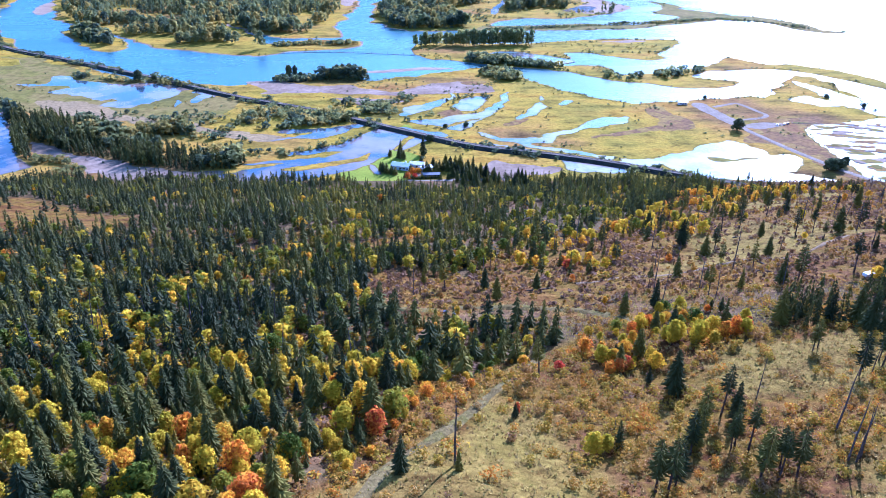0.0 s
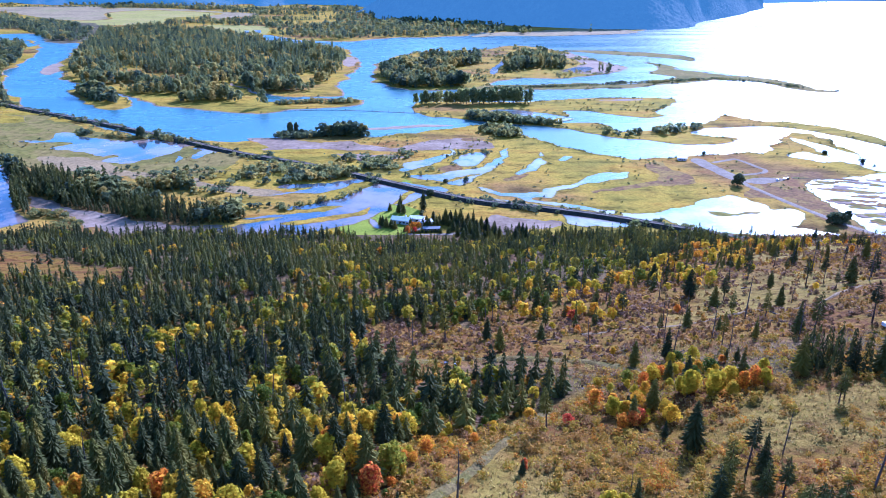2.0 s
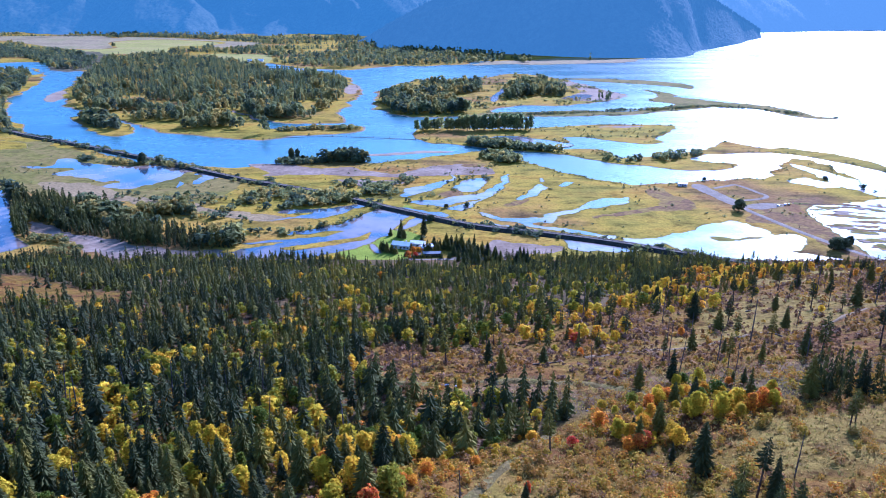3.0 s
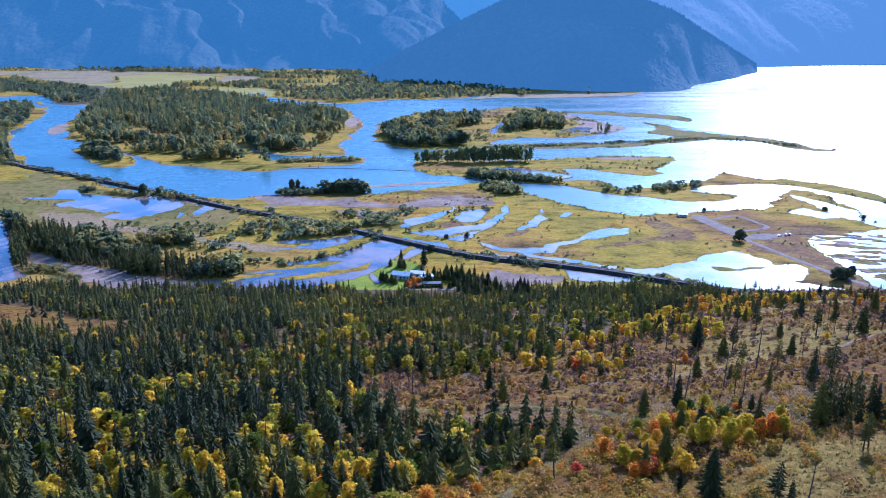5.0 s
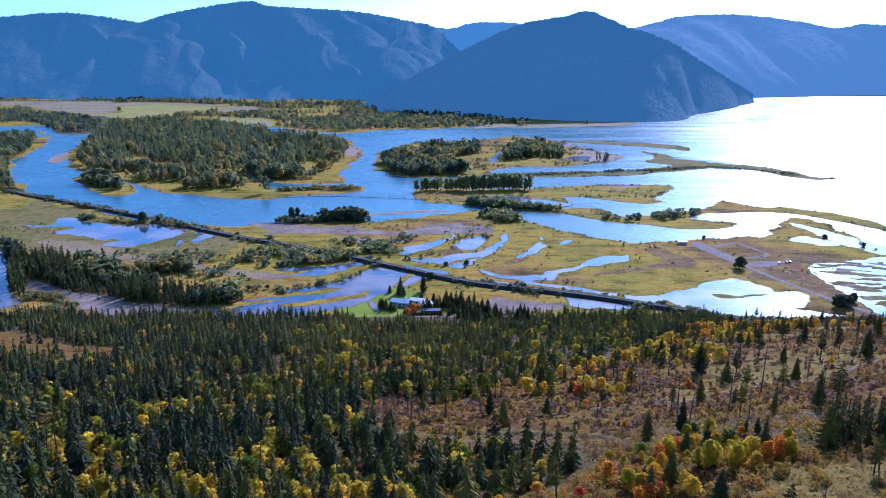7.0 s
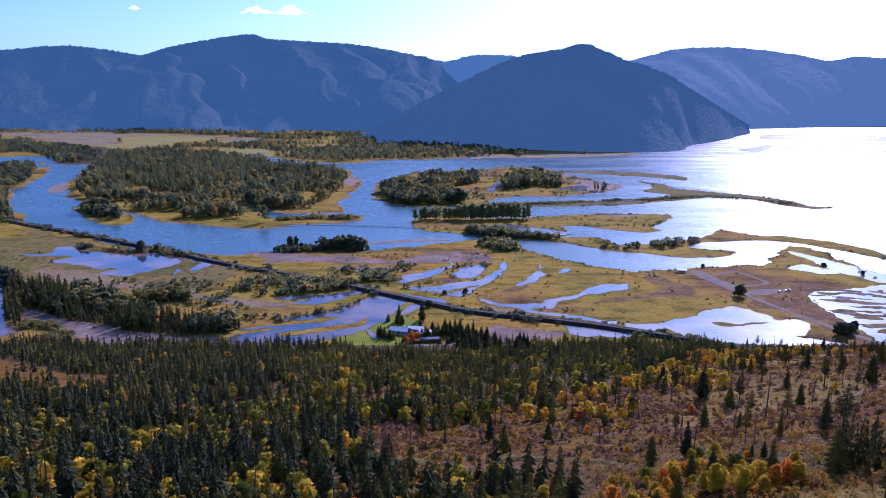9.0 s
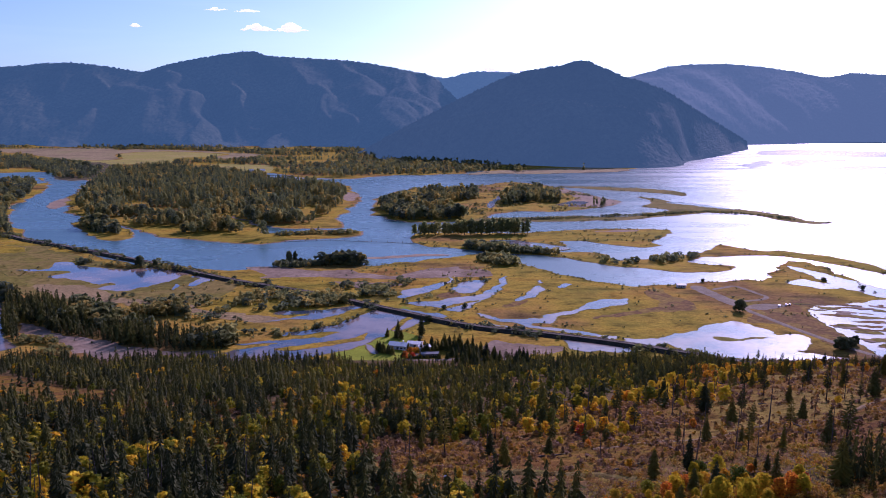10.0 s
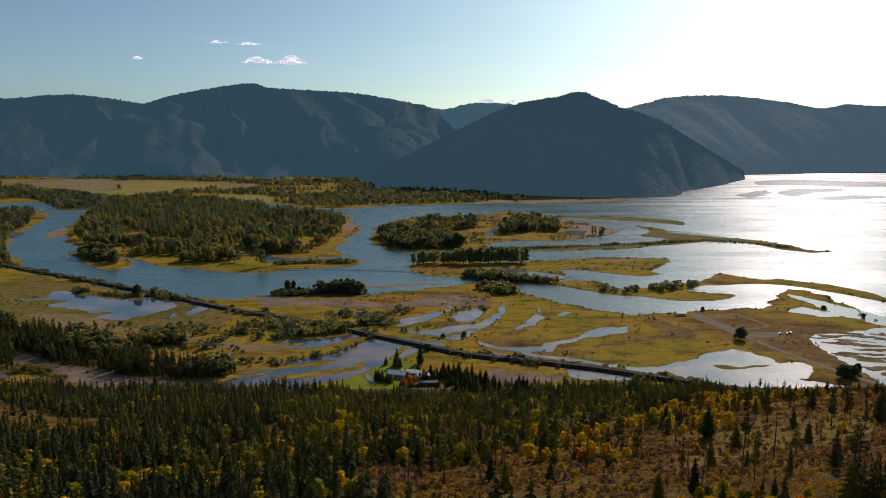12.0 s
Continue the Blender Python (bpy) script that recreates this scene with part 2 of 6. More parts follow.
def smooth_closed(points, step, rough, seed):
    """A closed shoreline: a smooth curve through the control points, roughened."""
    p = np.array(points, float)
    out = []
    n = len(p)
    for i in range(n):
        a, b, c, d = p[i - 1], p[i], p[(i + 1) % n], p[(i + 2) % n]
        k = max(2, int(np.linalg.norm(c - b) / step))
        t = np.linspace(0, 1, k, endpoint=False)[:, None]
        out.append(0.5 * (2 * b + (c - a) * t + (2 * a - 5 * b + 4 * c - d) * t**2 + (3 * b - a - 3 * c + d) * t**3))
    q = np.concatenate(out)
    x, y = q[:, 0].copy(), q[:, 1].copy()
    q[:, 0] += rough * 1.6 * fbm(x, y, 0.06 / step, seed, 5)
    q[:, 1] += rough * 1.6 * fbm(x, y, 0.06 / step, seed + 9, 5)
    return q


def smooth_open(points, step):
    p = np.array(points, float)
    out = []
    for i in range(len(p) - 1):
        a, b, c, d = p[max(i - 1, 0)], p[i], p[i + 1], p[min(i + 2, len(p) - 1)]
        k = max(2, int(np.linalg.norm(c - b) / step))
        t = np.linspace(0, 1, k, endpoint=False)[:, None]
        out.append(0.5 * (2 * b + (c - a) * t + (2 * a - 5 * b + 4 * c - d) * t**2 + (3 * b - a - 3 * c + d) * t**3))
    return np.concatenate(out + [p[-1:]])


def inside(x, y, poly):
    """Which of the places lie inside a polygon."""
    x, y = np.asarray(x, float), np.asarray(y, float)
    p = np.array(poly, float)
    hit = np.zeros(x.shape, bool)
    for (x0, y0), (x1, y1) in zip(p, np.roll(p, -1, 0)):
        if y0 != y1:
            hit ^= ((y0 > y) != (y1 > y)) & (x < (x1 - x0) * (y - y0) / (y1 - y0) + x0)
    return hit


SHORES = {}


def land_patch(name, points, top, mat, label, step=8.0, rough=4.0, bank=2.0, seed=0.0, bank_mat=None, category="ground", low=-0.6):
    """A low piece of land or a sheet of water with an irregular outline and a sloping edge."""
    q = smooth_closed(points, step * 0.55, rough, seed)
    SHORES[name] = q
    bm = bmesh.new()
    ring = [bm.verts.new((x, y, top)) for x, y in q]
    edges = [bm.edges.new((ring[i - 1], ring[i])) for i in range(len(ring))]
    bmesh.ops.triangle_fill(bm, edges=edges, use_beauty=True)
    for f in bm.faces:
        if f.normal.z < 0:
            f.normal_flip()
    if bank:
        along = np.roll(q, -1, 0) - np.roll(q, 1, 0)
        out = np.stack([along[:, 1], -along[:, 0]], 1) / (np.linalg.norm(along, axis=1)[:, None] + 1e-6)
        area = (q[:, 0] * np.roll(q[:, 1], -1) - q[:, 1] * np.roll(q[:, 0], -1)).sum()
        out *= 1 if area > 0 else -1
        low = [bm.verts.new((x + bank * a, y + bank * b, low)) for (x, y), (a, b) in zip(q, out)]
        for i in range(len(ring)):
            f = bm.faces.new((ring[i - 1], low[i - 1], low[i], ring[i]))
            f.material_index = 1
            if f.normal.z < 0:
                f.normal_flip()
    me = bpy.data.meshes.new(name)
    bm.to_mesh(me)
    bm.free()
    me.materials.append(mat)
    me.materials.append(bank_mat or MUD)
    return tagged(new(name, me), label, category, kind="structure")


def ribbon(name, line, width, top, mat, label, shoulder=1.0, low=-0.3, category="road"):
    """A road or embankment along a line, with sloping shoulders."""
    q = np.array(line, float)
    along = np.gradient(q, axis=0)
    out = np.stack([along[:, 1], -along[:, 0]], 1) / (np.linalg.norm(along, axis=1)[:, None] + 1e-6)
    rows = [(-width / 2 - shoulder, low), (-width / 2, top), (width / 2, top), (width / 2 + shoulder, low)]
    v = np.concatenate([np.c_[q + out * w, np.full(len(q), z)] for w, z in rows])
    n, faces = len(q), []
    for r in range(3):
        for i in range(n - 1):
            faces.append((r * n + i, (r + 1) * n + i, (r + 1) * n + i + 1, r * n + i + 1))
    return tagged(new(name, mesh_from(name, v, faces, [mat])), label, category, kind="structure")


def draped(name, line, width, mat, label, lift=0.28):
    """A worn track that follows the hillside."""
    q = np.array(line, float)
    along = np.gradient(q, axis=0)
    out = np.stack([along[:, 1], -along[:, 0]], 1) / (np.linalg.norm(along, axis=1)[:, None] + 1e-6)
    cols = np.linspace(-0.5, 0.5, 5)
    wob = 1 + 0.35 * fbm(q[:, 0], q[:, 1], 0.06, 3.0, 2)
    v = []
    for c in cols:
        p = q + out * (c * width * wob)[:, None]
        v.append(np.c_[p, hill(p[:, 0], p[:, 1]) + lift - 0.4 * (abs(c) > 0.4)])
    v, n = np.concatenate(v), len(q)
    faces = [(r * n + i, (r + 1) * n + i, (r + 1) * n + i + 1, r * n + i + 1) for r in range(4) for i in range(n - 1)]
    return tagged(new(name, mesh_from(name, v, faces, [mat], True)), label, "track", kind="structure")


# ---- the ground ----
def hill(x, y):
    """Height of the hillside over the lake."""
    x, y = np.asarray(x, float), np.asarray(y, float)
    z = 150 - 0.29 * y + 0.12 * np.maximum(0, x - 40) * np.clip(1 - (y - 190) / 270, 0, 1)
    z = z + (2.2 * fbm(x, y, 0.009, 1.0, 3) + 0.5 * fbm(x, y, 0.05, 2.0, 2)) * np.clip(z / 30, 0.05, 1)
    return np.logaddexp(0, z / 4) * 4 - 1.5


def grid_lines(lo, a, b, hi, fine, coarse):
    return np.concatenate([np.arange(lo, a, coarse), np.arange(a, b, fine), np.arange(b, hi + 1, coarse)])


gx, gy = grid_lines(-4200, -420, 420, 4200, 4.7, 140), grid_lines(-700, -60, 570, 4990, 4.7, 100)
X, Y = np.meshgrid(gx, gy)
Z = hill(X, Y)
idx = np.arange(X.size).reshape(X.shape)
quads = np.stack([idx[:-1, :-1], idx[:-1, 1:], idx[1:, 1:], idx[1:, :-1]], -1).reshape(-1, 4)

# open ground on the hillside: meadow, dry clearings, tracks
MEADOWS = {
    "slope": [(-20, 60), (-20, 72), (-16, 78), (-12, 84), (-8, 89), (-6.5, 101), (-1.5, 112), (6, 121), (12, 126), (22, 131), (30, 140), (40, 128), (62, 135), (90, 142), (150, 130), (100, 40), (0, 40)],
    "bench": [(-20, 165), (8, 164), (36, 170), (52, 172), (65, 160), (90, 165), (130, 170), (200, 240), (360, 506), (207, 475), (160, 455), (111, 356), (72, 301), (49, 262), (26, 255), (8, 212), (-16, 217), (-24, 200)],
    "track": [(22, 167), (33, 171), (42, 167), (52, 155), (50, 146), (42, 153), (31, 157), (24, 158)],
    "clearing": [(-330, 455), (-268, 438), (-206, 374), (-161, 344), (-144, 308), (-154, 294), (-186, 297), (-230, 254), (-330, 300)],
    "yard": [(-14, 162), (-10, 165), (4, 170), (8, 162), (3, 152), (-6, 153), (-13, 158)],
    "gap": [(-39, 255), (-20, 275), (-6, 282), (-8, 255), (-29, 243)],
}
openness = np.zeros_like(Z)
for poly in MEADOWS.values():
    openness = np.maximum(openness, inside(X + 4 * fbm(X, Y, 0.03, 4), Y + 4 * fbm(X, Y, 0.03, 7), poly))

openness *= 0.6
GLADES = [
    [(52, 107), (52, 117), (63, 123), (75, 127), (92, 127), (120, 130), (95, 98), (78, 102), (70, 100), (64, 103), (54, 98)],
    [(49, 60), (49, 71), (54, 78), (63, 79), (75, 80), (65, 58)],
    [(-12, 70), (-8, 80), (7, 108), (12, 110), (19, 86), (20, 73), (18, 60), (-12, 60)],
    [(98, 253), (131, 278), (165, 277), (150, 225), (113, 210), (83, 201), (70, 199)],
    [(120, 330), (180, 400), (260, 440), (230, 380), (160, 310)],
    [(22, 160), (38, 161), (45, 150), (44, 145), (34, 156), (24, 157)],
]
for poly in GLADES:
    wx_, wy_ = X + 5 * fbm(X, Y, 0.03, 14), Y + 5 * fbm(X, Y, 0.03, 17)
    openness = np.where(inside(wx_, wy_, poly) & (openness > 0), 1.0, openness)


def spread(nt, fac, lo, hi):
    r = nt.nodes.new("ShaderNodeMapRange")
    r.inputs[1].default_value, r.inputs[2].default_value = lo, hi
    nt.links.new(fac, r.inputs[0])
    return r.outputs[0]


def hillside_material():
    m, nt, b = material("hillside", 0.97, 0.02)
    a = nt.nodes.new("ShaderNodeAttribute")
    a.attribute_name = "tint"
    floor = ramp(nt, noise_node(nt, 0.04, 5.0, 0.65), [(0.35, (0.061, 0.048, 0.020)), (0.5, (0.110, 0.076, 0.032)), (0.65, (0.165, 0.095, 0.040))])
    meadow = ramp(nt, noise_node(nt, 0.035, 6.0, 0.68), [(0.3, (0.078, 0.033, 0.009)), (0.41, (0.116, 0.055, 0.014)), (0.48, (0.165, 0.088, 0.018)), (0.54, (0.138, 0.088, 0.011)), (0.60, (0.111, 0.051, 0.018)), (0.66, (0.176, 0.095, 0.019)), (0.75, (0.138, 0.090, 0.011))])
    glade = ramp(nt, noise_node(nt, 0.06, 6.0, 0.65), [(0.35, (0.138, 0.090, 0.019)), (0.5, (0.190, 0.130, 0.025)), (0.6, (0.160, 0.116, 0.019)), (0.72, (0.212, 0.136, 0.036))])
    mottle = ramp(nt, noise_node(nt, 0.22, 6.0, 0.7), [(0.36, (0.5, 0.42, 0.4)), (0.47, (0.95, 0.9, 0.85)), (0.6, (1.12, 1.1, 1.05))])
    col = mixed(nt, 1.0, mixed(nt, spread(nt, a.outputs["Fac"], 0.6, 1.0), mixed(nt, spread(nt, a.outputs["Fac"], 0.0, 0.6), floor, meadow), glade), mottle, "MULTIPLY")
    grain = ramp(nt, noise_node(nt, 0.7, 4.0, 0.75), [(0.3, (0.55, 0.55, 0.55)), (0.7, (1.3, 1.3, 1.3))])
    nt.links.new(mixed(nt, 1.0, col, grain, "MULTIPLY"), b.inputs["Base Color"])
    relief(nt, b, noise_node(nt, 0.6, 5.0, 0.7), 0.7, 0.8)
    return m


HILLSIDE = hillside_material()
ground = new("ground", mesh_from("ground", np.c_[X.ravel(), Y.ravel(), Z.ravel()], quads, [HILLSIDE], True, openness.ravel()))
tagged(ground, "hillside of dry grass and forest floor running down to a lake bed", "ground", kind="structure")

wx, wy = np.linspace(-4200, 4200, 15), np.linspace(480, 4985, 12)
WX, WY = np.meshgrid(wx, wy)
wi = np.arange(WX.size).reshape(WX.shape)
wq = np.stack([wi[:-1, :-1], wi[:-1, 1:], wi[1:, 1:], wi[1:, :-1]], -1).reshape(-1, 4)
tagged(new("water", mesh_from("water", np.c_[WX.ravel(), WY.ravel(), np.zeros(WX.size)], wq, [WATER], True)), "wide blue lake and river arms under low sun", "water", kind="structure")

MAIN = [(-1500, 1020), (-760, 960), (-639, 1031), (-610, 1045), (-477, 948), (-350, 855), (-257, 837), (-207, 852), (-174, 855), (-130, 881), (-89, 862), (-32, 888), (11, 909), (63, 939), (98, 882), (139, 814), (170, 776), (210, 761), (254, 766), (321, 782), (363, 798), (401, 851), (438, 883), (453, 857), (459, 782), (480, 705), (900, 640), (1400, 600), (1400, 440), (0, 440), (-1500, 440)]
BIG_ISLE = [(-769, 1487), (-911, 1849), (-1056, 2258), (-988, 2438), (-673, 2261), (-429, 1940), (-266, 1853), (-194, 1630), (-175, 1508), (-181, 1318), (-189, 1237), (-160, 1168), (-192, 1149), (-236, 1144), (-276, 1165), (-313, 1204), (-372, 1288), (-351, 1239), (-323, 1204), (-278, 1140), (-290, 1118), (-270, 1100), (-196, 1116), (-130, 1114), (-119, 1100), (-139, 1070), (-244, 1015), (-310, 1019), (-407, 1064), (-491, 1147), (-563, 1204), (-654, 1295)]
SMALL_ISLE = [(-612, 1198), (-597, 1216), (-496, 1136), (-456, 1050), (-489, 1041), (-552, 1104)]
ISLE_TWO = [(-124, 1333), (-129, 1577), (-68, 1747), (76, 1787), (184, 1898), (292, 1749), (336, 1569), (366, 1492), (300, 1397), (205, 1342), (119, 1327), (33, 1219), (-43, 1212), (-94, 1257)]
SPIT = [(14, 1229), (63, 1254), (112, 1261), (172, 1268), (233, 1281), (290, 1268), (331, 1275), (406, 1329), (424, 1357), (399, 1418), (431, 1475), (433, 1546), (429, 1574), (451, 1546), (474, 1484), (506, 1411), (546, 1373), (587, 1344), (614, 1290), (630, 1222), (652, 1198), (607, 1192), (581, 1239), (557, 1296), (506, 1323), (461, 1309), (412, 1282), (355, 1256), (301, 1231), (203, 1219), (108, 1212), (61, 1206)]
THIN_SPIT = [(294, 1790), (376, 1791), (463, 1756), (530, 1710), (555, 1635), (532, 1594), (498, 1645), (432, 1687), (364, 1731)]
ISLE_THREE = [(-42, 1035), (-34, 1099), (13, 1100), (125, 1100), (188, 1121), (279, 1136), (340, 1132), (359, 1117), (329, 1064), (302, 1028), (301, 995), (281, 979), (253, 991), (229, 1007), (209, 1028), (173, 1028), (174, 987), (157, 999), (132, 1019), (110, 1036), (86, 1040), (62, 1023), (64, 1002), (77, 982), (103, 971), (132, 959), (160, 945), (182, 945), (204, 941), (213, 920), (200, 880), (185, 880), (161, 906), (127, 923), (85, 937), (49, 955), (12, 978), (-27, 994)]
ISLE_FOUR = [(198, 913), (219, 893), (237, 896), (267, 900), (301, 921), (332, 935), (362, 964), (388, 1000), (404, 980), (418, 957), (460, 950), (487, 928), (509, 901), (523, 842), (508, 816), (487, 860), (454, 904), (405, 925), (358, 917), (326, 907), (307, 881), (320, 868), (345, 862), (350, 853), (335, 835), (298, 823), (273, 826), (239, 849), (208, 861), (190, 880)]
FAR_PLAIN = [(-2600, 2155), (-1809, 2155), (-1185, 2237), (-1077, 2344), (-795, 2260), (-691, 2324), (-514, 2181), (-303, 2004), (-171, 2108), (-41, 2109), (76, 2185), (115, 2286), (296, 2186), (534, 2268), (633, 2377), (700, 2700), (500, 4300), (-3800, 4600), (-3800, 2300)]
LEFT_CAPE = [(-2059, 2956), (-1830, 3030), (-1426, 2702), (-1205, 2617), (-997, 2178), (-969, 1969), (-1061, 2000), (-1363, 2435), (-1700, 2176)]
LEFT_BANK = [(-2400, 1950), (-1126, 1848), (-1142, 2033), (-1021, 1877), (-906, 1605), (-842, 1409), (-732, 1216), (-615, 1054), (-631, 1018), (-696, 929), (-2400, 929)]
land_patch("marsh_1", MAIN, 0.35, MARSH, "yellow-green marsh meadow beside the river", 7, 5, 3, 1)
land_patch("marsh_2", [(-900, 990), (-660, 1000), (-550, 985), (-400, 868), (-314, 826), (-245, 785), (-212, 745), (-235, 690), (-330, 680), (-440, 720), (-560, 780), (-760, 880)], 0.372, OLIVE_MARSH, "duller olive marsh grass beside the spruces", 8, 8, 0, 81)
land_patch("island_1", BIG_ISLE, 0.40, MARSH, "large wooded river island with grassy shore", 14, 8, 9, 2)
land_patch("island_2", SMALL_ISLE, 0.36, MARSH, "small wooded islet with a sandy shore", 8, 4, 4, 3, SAND)
land_patch("island_3", ISLE_TWO, 0.38, MARSH, "wooded delta island with meadow clearings", 12, 8, 9, 4)
land_patch("spit_1", SPIT, 0.36, OLIVE_MARSH, "long low brown spit in the lake", 8, 4, 4, 5)
land_patch("spit_2", THIN_SPIT, 0.34, OLIVE_MARSH, "thin dark spit of sedge in the lake", 8, 3, 2, 6)
land_patch("island_4", ISLE_THREE, 0.37, MARSH, "grassy island behind a row of cottonwoods", 6, 2.5, 3, 7)
land_patch("spit_3", ISLE_FOUR, 0.345, MARSH, "curved grassy peninsula between channels", 6, 2.5, 3, 8)
land_patch("plain", FAR_PLAIN, 0.45, MARSH, "far valley floor of meadows and woods", 25, 14, 12, 9)
land_patch("cape", LEFT_CAPE, 0.52, WOODFLOOR, "wooded cape across the river", 18, 8, 5, 10)
land_patch("bank", LEFT_BANK, 0.47, MARSH, "wooded river bank beside the railway", 14, 7, 5, 11)
land_patch("sandbar", [(-774, 1417), (-807, 1506), (-798, 1554), (-749, 1452), (-742, 1385)], 0.3, SAND, "pale sandbar in the river", 8, 3, 3, 12)
land_patch("sandbar_2", [(-110, 905), (-63, 922), (-20, 932), (10, 928), (-40, 915), (-61, 907)], 0.25, SAND, "narrow sandbar along the shore", 6, 2, 3, 13)

for n, pts in enumerate([
    [(1460, 3353), (1729, 3555), (1917, 3393), (2060, 3201), (1903, 2956), (1648, 2999), (1520, 3124), (1380, 3085)],
    [(1242, 2659), (1417, 2819), (1551, 2783), (1346, 2597), (1189, 2461)],
    [(1048, 2517), (1222, 2755), (1222, 2660), (1031, 2387)],
    [(1211, 2335), (1405, 2484), (1504, 2430), (1294, 2287)],
]):
    land_patch(f"water_{n + 4}", pts, 0.03 + 0.01 * n, SLICK, "calm dark slick on the lake mirroring the mountain", 16, 10, 0, 210 + n, category="water")
land_patch("water_3", [(2127, 4272), (2351, 4348), (2411, 3903), (2191, 3545), (2134, 3780), (2024, 3911)], 0.08, WATER, "ruffled bright streak on the lake", 20, 8, 0, 220, category="water")

FLATS = [
    ("field_3", [(-1411, 3208), (-1279, 3373), (-968, 3177), (-959, 2999), (-1059, 2899), (-977, 2614), (-1075, 2562), (-1240, 2585), (-1363, 2717), (-1250, 2834)], FIELD, "gold-green hay meadow in the valley"),
    ("mud_1", [(-203, 796), (-204, 815), (-233, 853), (-193, 853), (-149, 833), (-110, 839), (-88, 816), (-55, 808), (-26, 833), (10, 854), (44, 848), (56, 825), (58, 806), (22, 797), (-3, 797), (-54, 792), (-118, 797), (-157, 802), (-181, 797)], MUD, "lilac-brown drying mudflat"),
    ("mud_2", [(-370, 622), (-316, 589), (-280, 573), (-251, 559), (-205, 545), (-177, 543), (-180, 524), (-208, 517), (-238, 517), (-280, 542), (-320, 577), (-343, 577)], MUD, "brown mudflat below the spruces"),
    ("mud_3", [(40, 571), (54, 567), (76, 557), (92, 557), (98, 553), (87, 540), (59, 531), (37, 528), (27, 537)], MUD, "lilac-brown mud beside the railway canal"),
    ("mud_12", [(-115, 776), (-77, 774), (-53, 776), (-37, 766), (-58, 756), (-81, 744), (-101, 764)], MUD, "narrow lilac mudflat between willows"),
    ("mud_13", [(56, 678), (67, 692), (81, 696), (78, 686), (63, 672)], SEDGE, "dark wet hollow below a marsh pool"),
    ("sedge_7", [(-6, 713), (3, 731), (18, 729), (23, 720), (14, 709), (3, 702)], SEDGE, "rust-red sedge bed between two pools"),
    ("sedge_8", [(20, 848), (31, 860), (48, 860), (49, 845), (37, 837), (23, 839)], SEDGE, "rust-brown sedge patch on the mudflat"),
    ("sedge_1", [(210, 736), (228, 748), (229, 721), (241, 703), (245, 683), (239, 667), (222, 659), (193, 654), (170, 645), (141, 630), (143, 641), (174, 659), (199, 673), (215, 693), (207, 714)], SEDGE, "rust-red sedge in the marsh"),
    ("sedge_2", [(273, 627), (303, 664), (333, 693), (360, 704), (377, 704), (362, 673), (341, 664), (338, 624), (341, 592), (356, 551), (337, 519), (313, 538), (311, 580), (301, 611)], SEDGE, "rust-brown wet sedge meadow"),
    ("lawn", [(-82, 541), (-60, 585), (-48, 630), (-38, 673), (-29, 663), (-40, 609), (-21, 578), (-24, 529), (-40, 510), (-62, 512)], LAWN, "mown green lawn beside the lodge"),
    ("field_1", [(-2218, 3583), (-2004, 3686), (-1726, 3743), (-1563, 3501), (-1702, 3409), (-1788, 3281), (-2082, 3359)], STUBBLE, "tan stubble field in the valley"),
    ("field_4", [(-1900, 3300), (-1760, 3420), (-1540, 3510), (-1500, 3590), (-1222, 3490), (-980, 3305), (-762, 3139), (-846, 2870), (-930, 2990), (-940, 3190), (-1275, 3390), (-1430, 3215), (-1270, 2840), (-1400, 2790), (-1728, 3092)], STUBBLE, "tan mown fields below the mountain"),
    ("field_2", [(-775, 2381), (-785, 2566), (-600, 2520), (-564, 2428), (-523, 2186), (-589, 2186), (-700, 2279)], FIELD, "bright green hay field in the valley"),
]
for n, (name, pts, mat, label) in enumerate(FLATS):
    land_patch(name, pts, 0.47 + 0.008 * n if "field" in name else 0.376 + 0.004 * n, mat, label, 25 if "field" in name else 5, 3, 0, 20 + n)
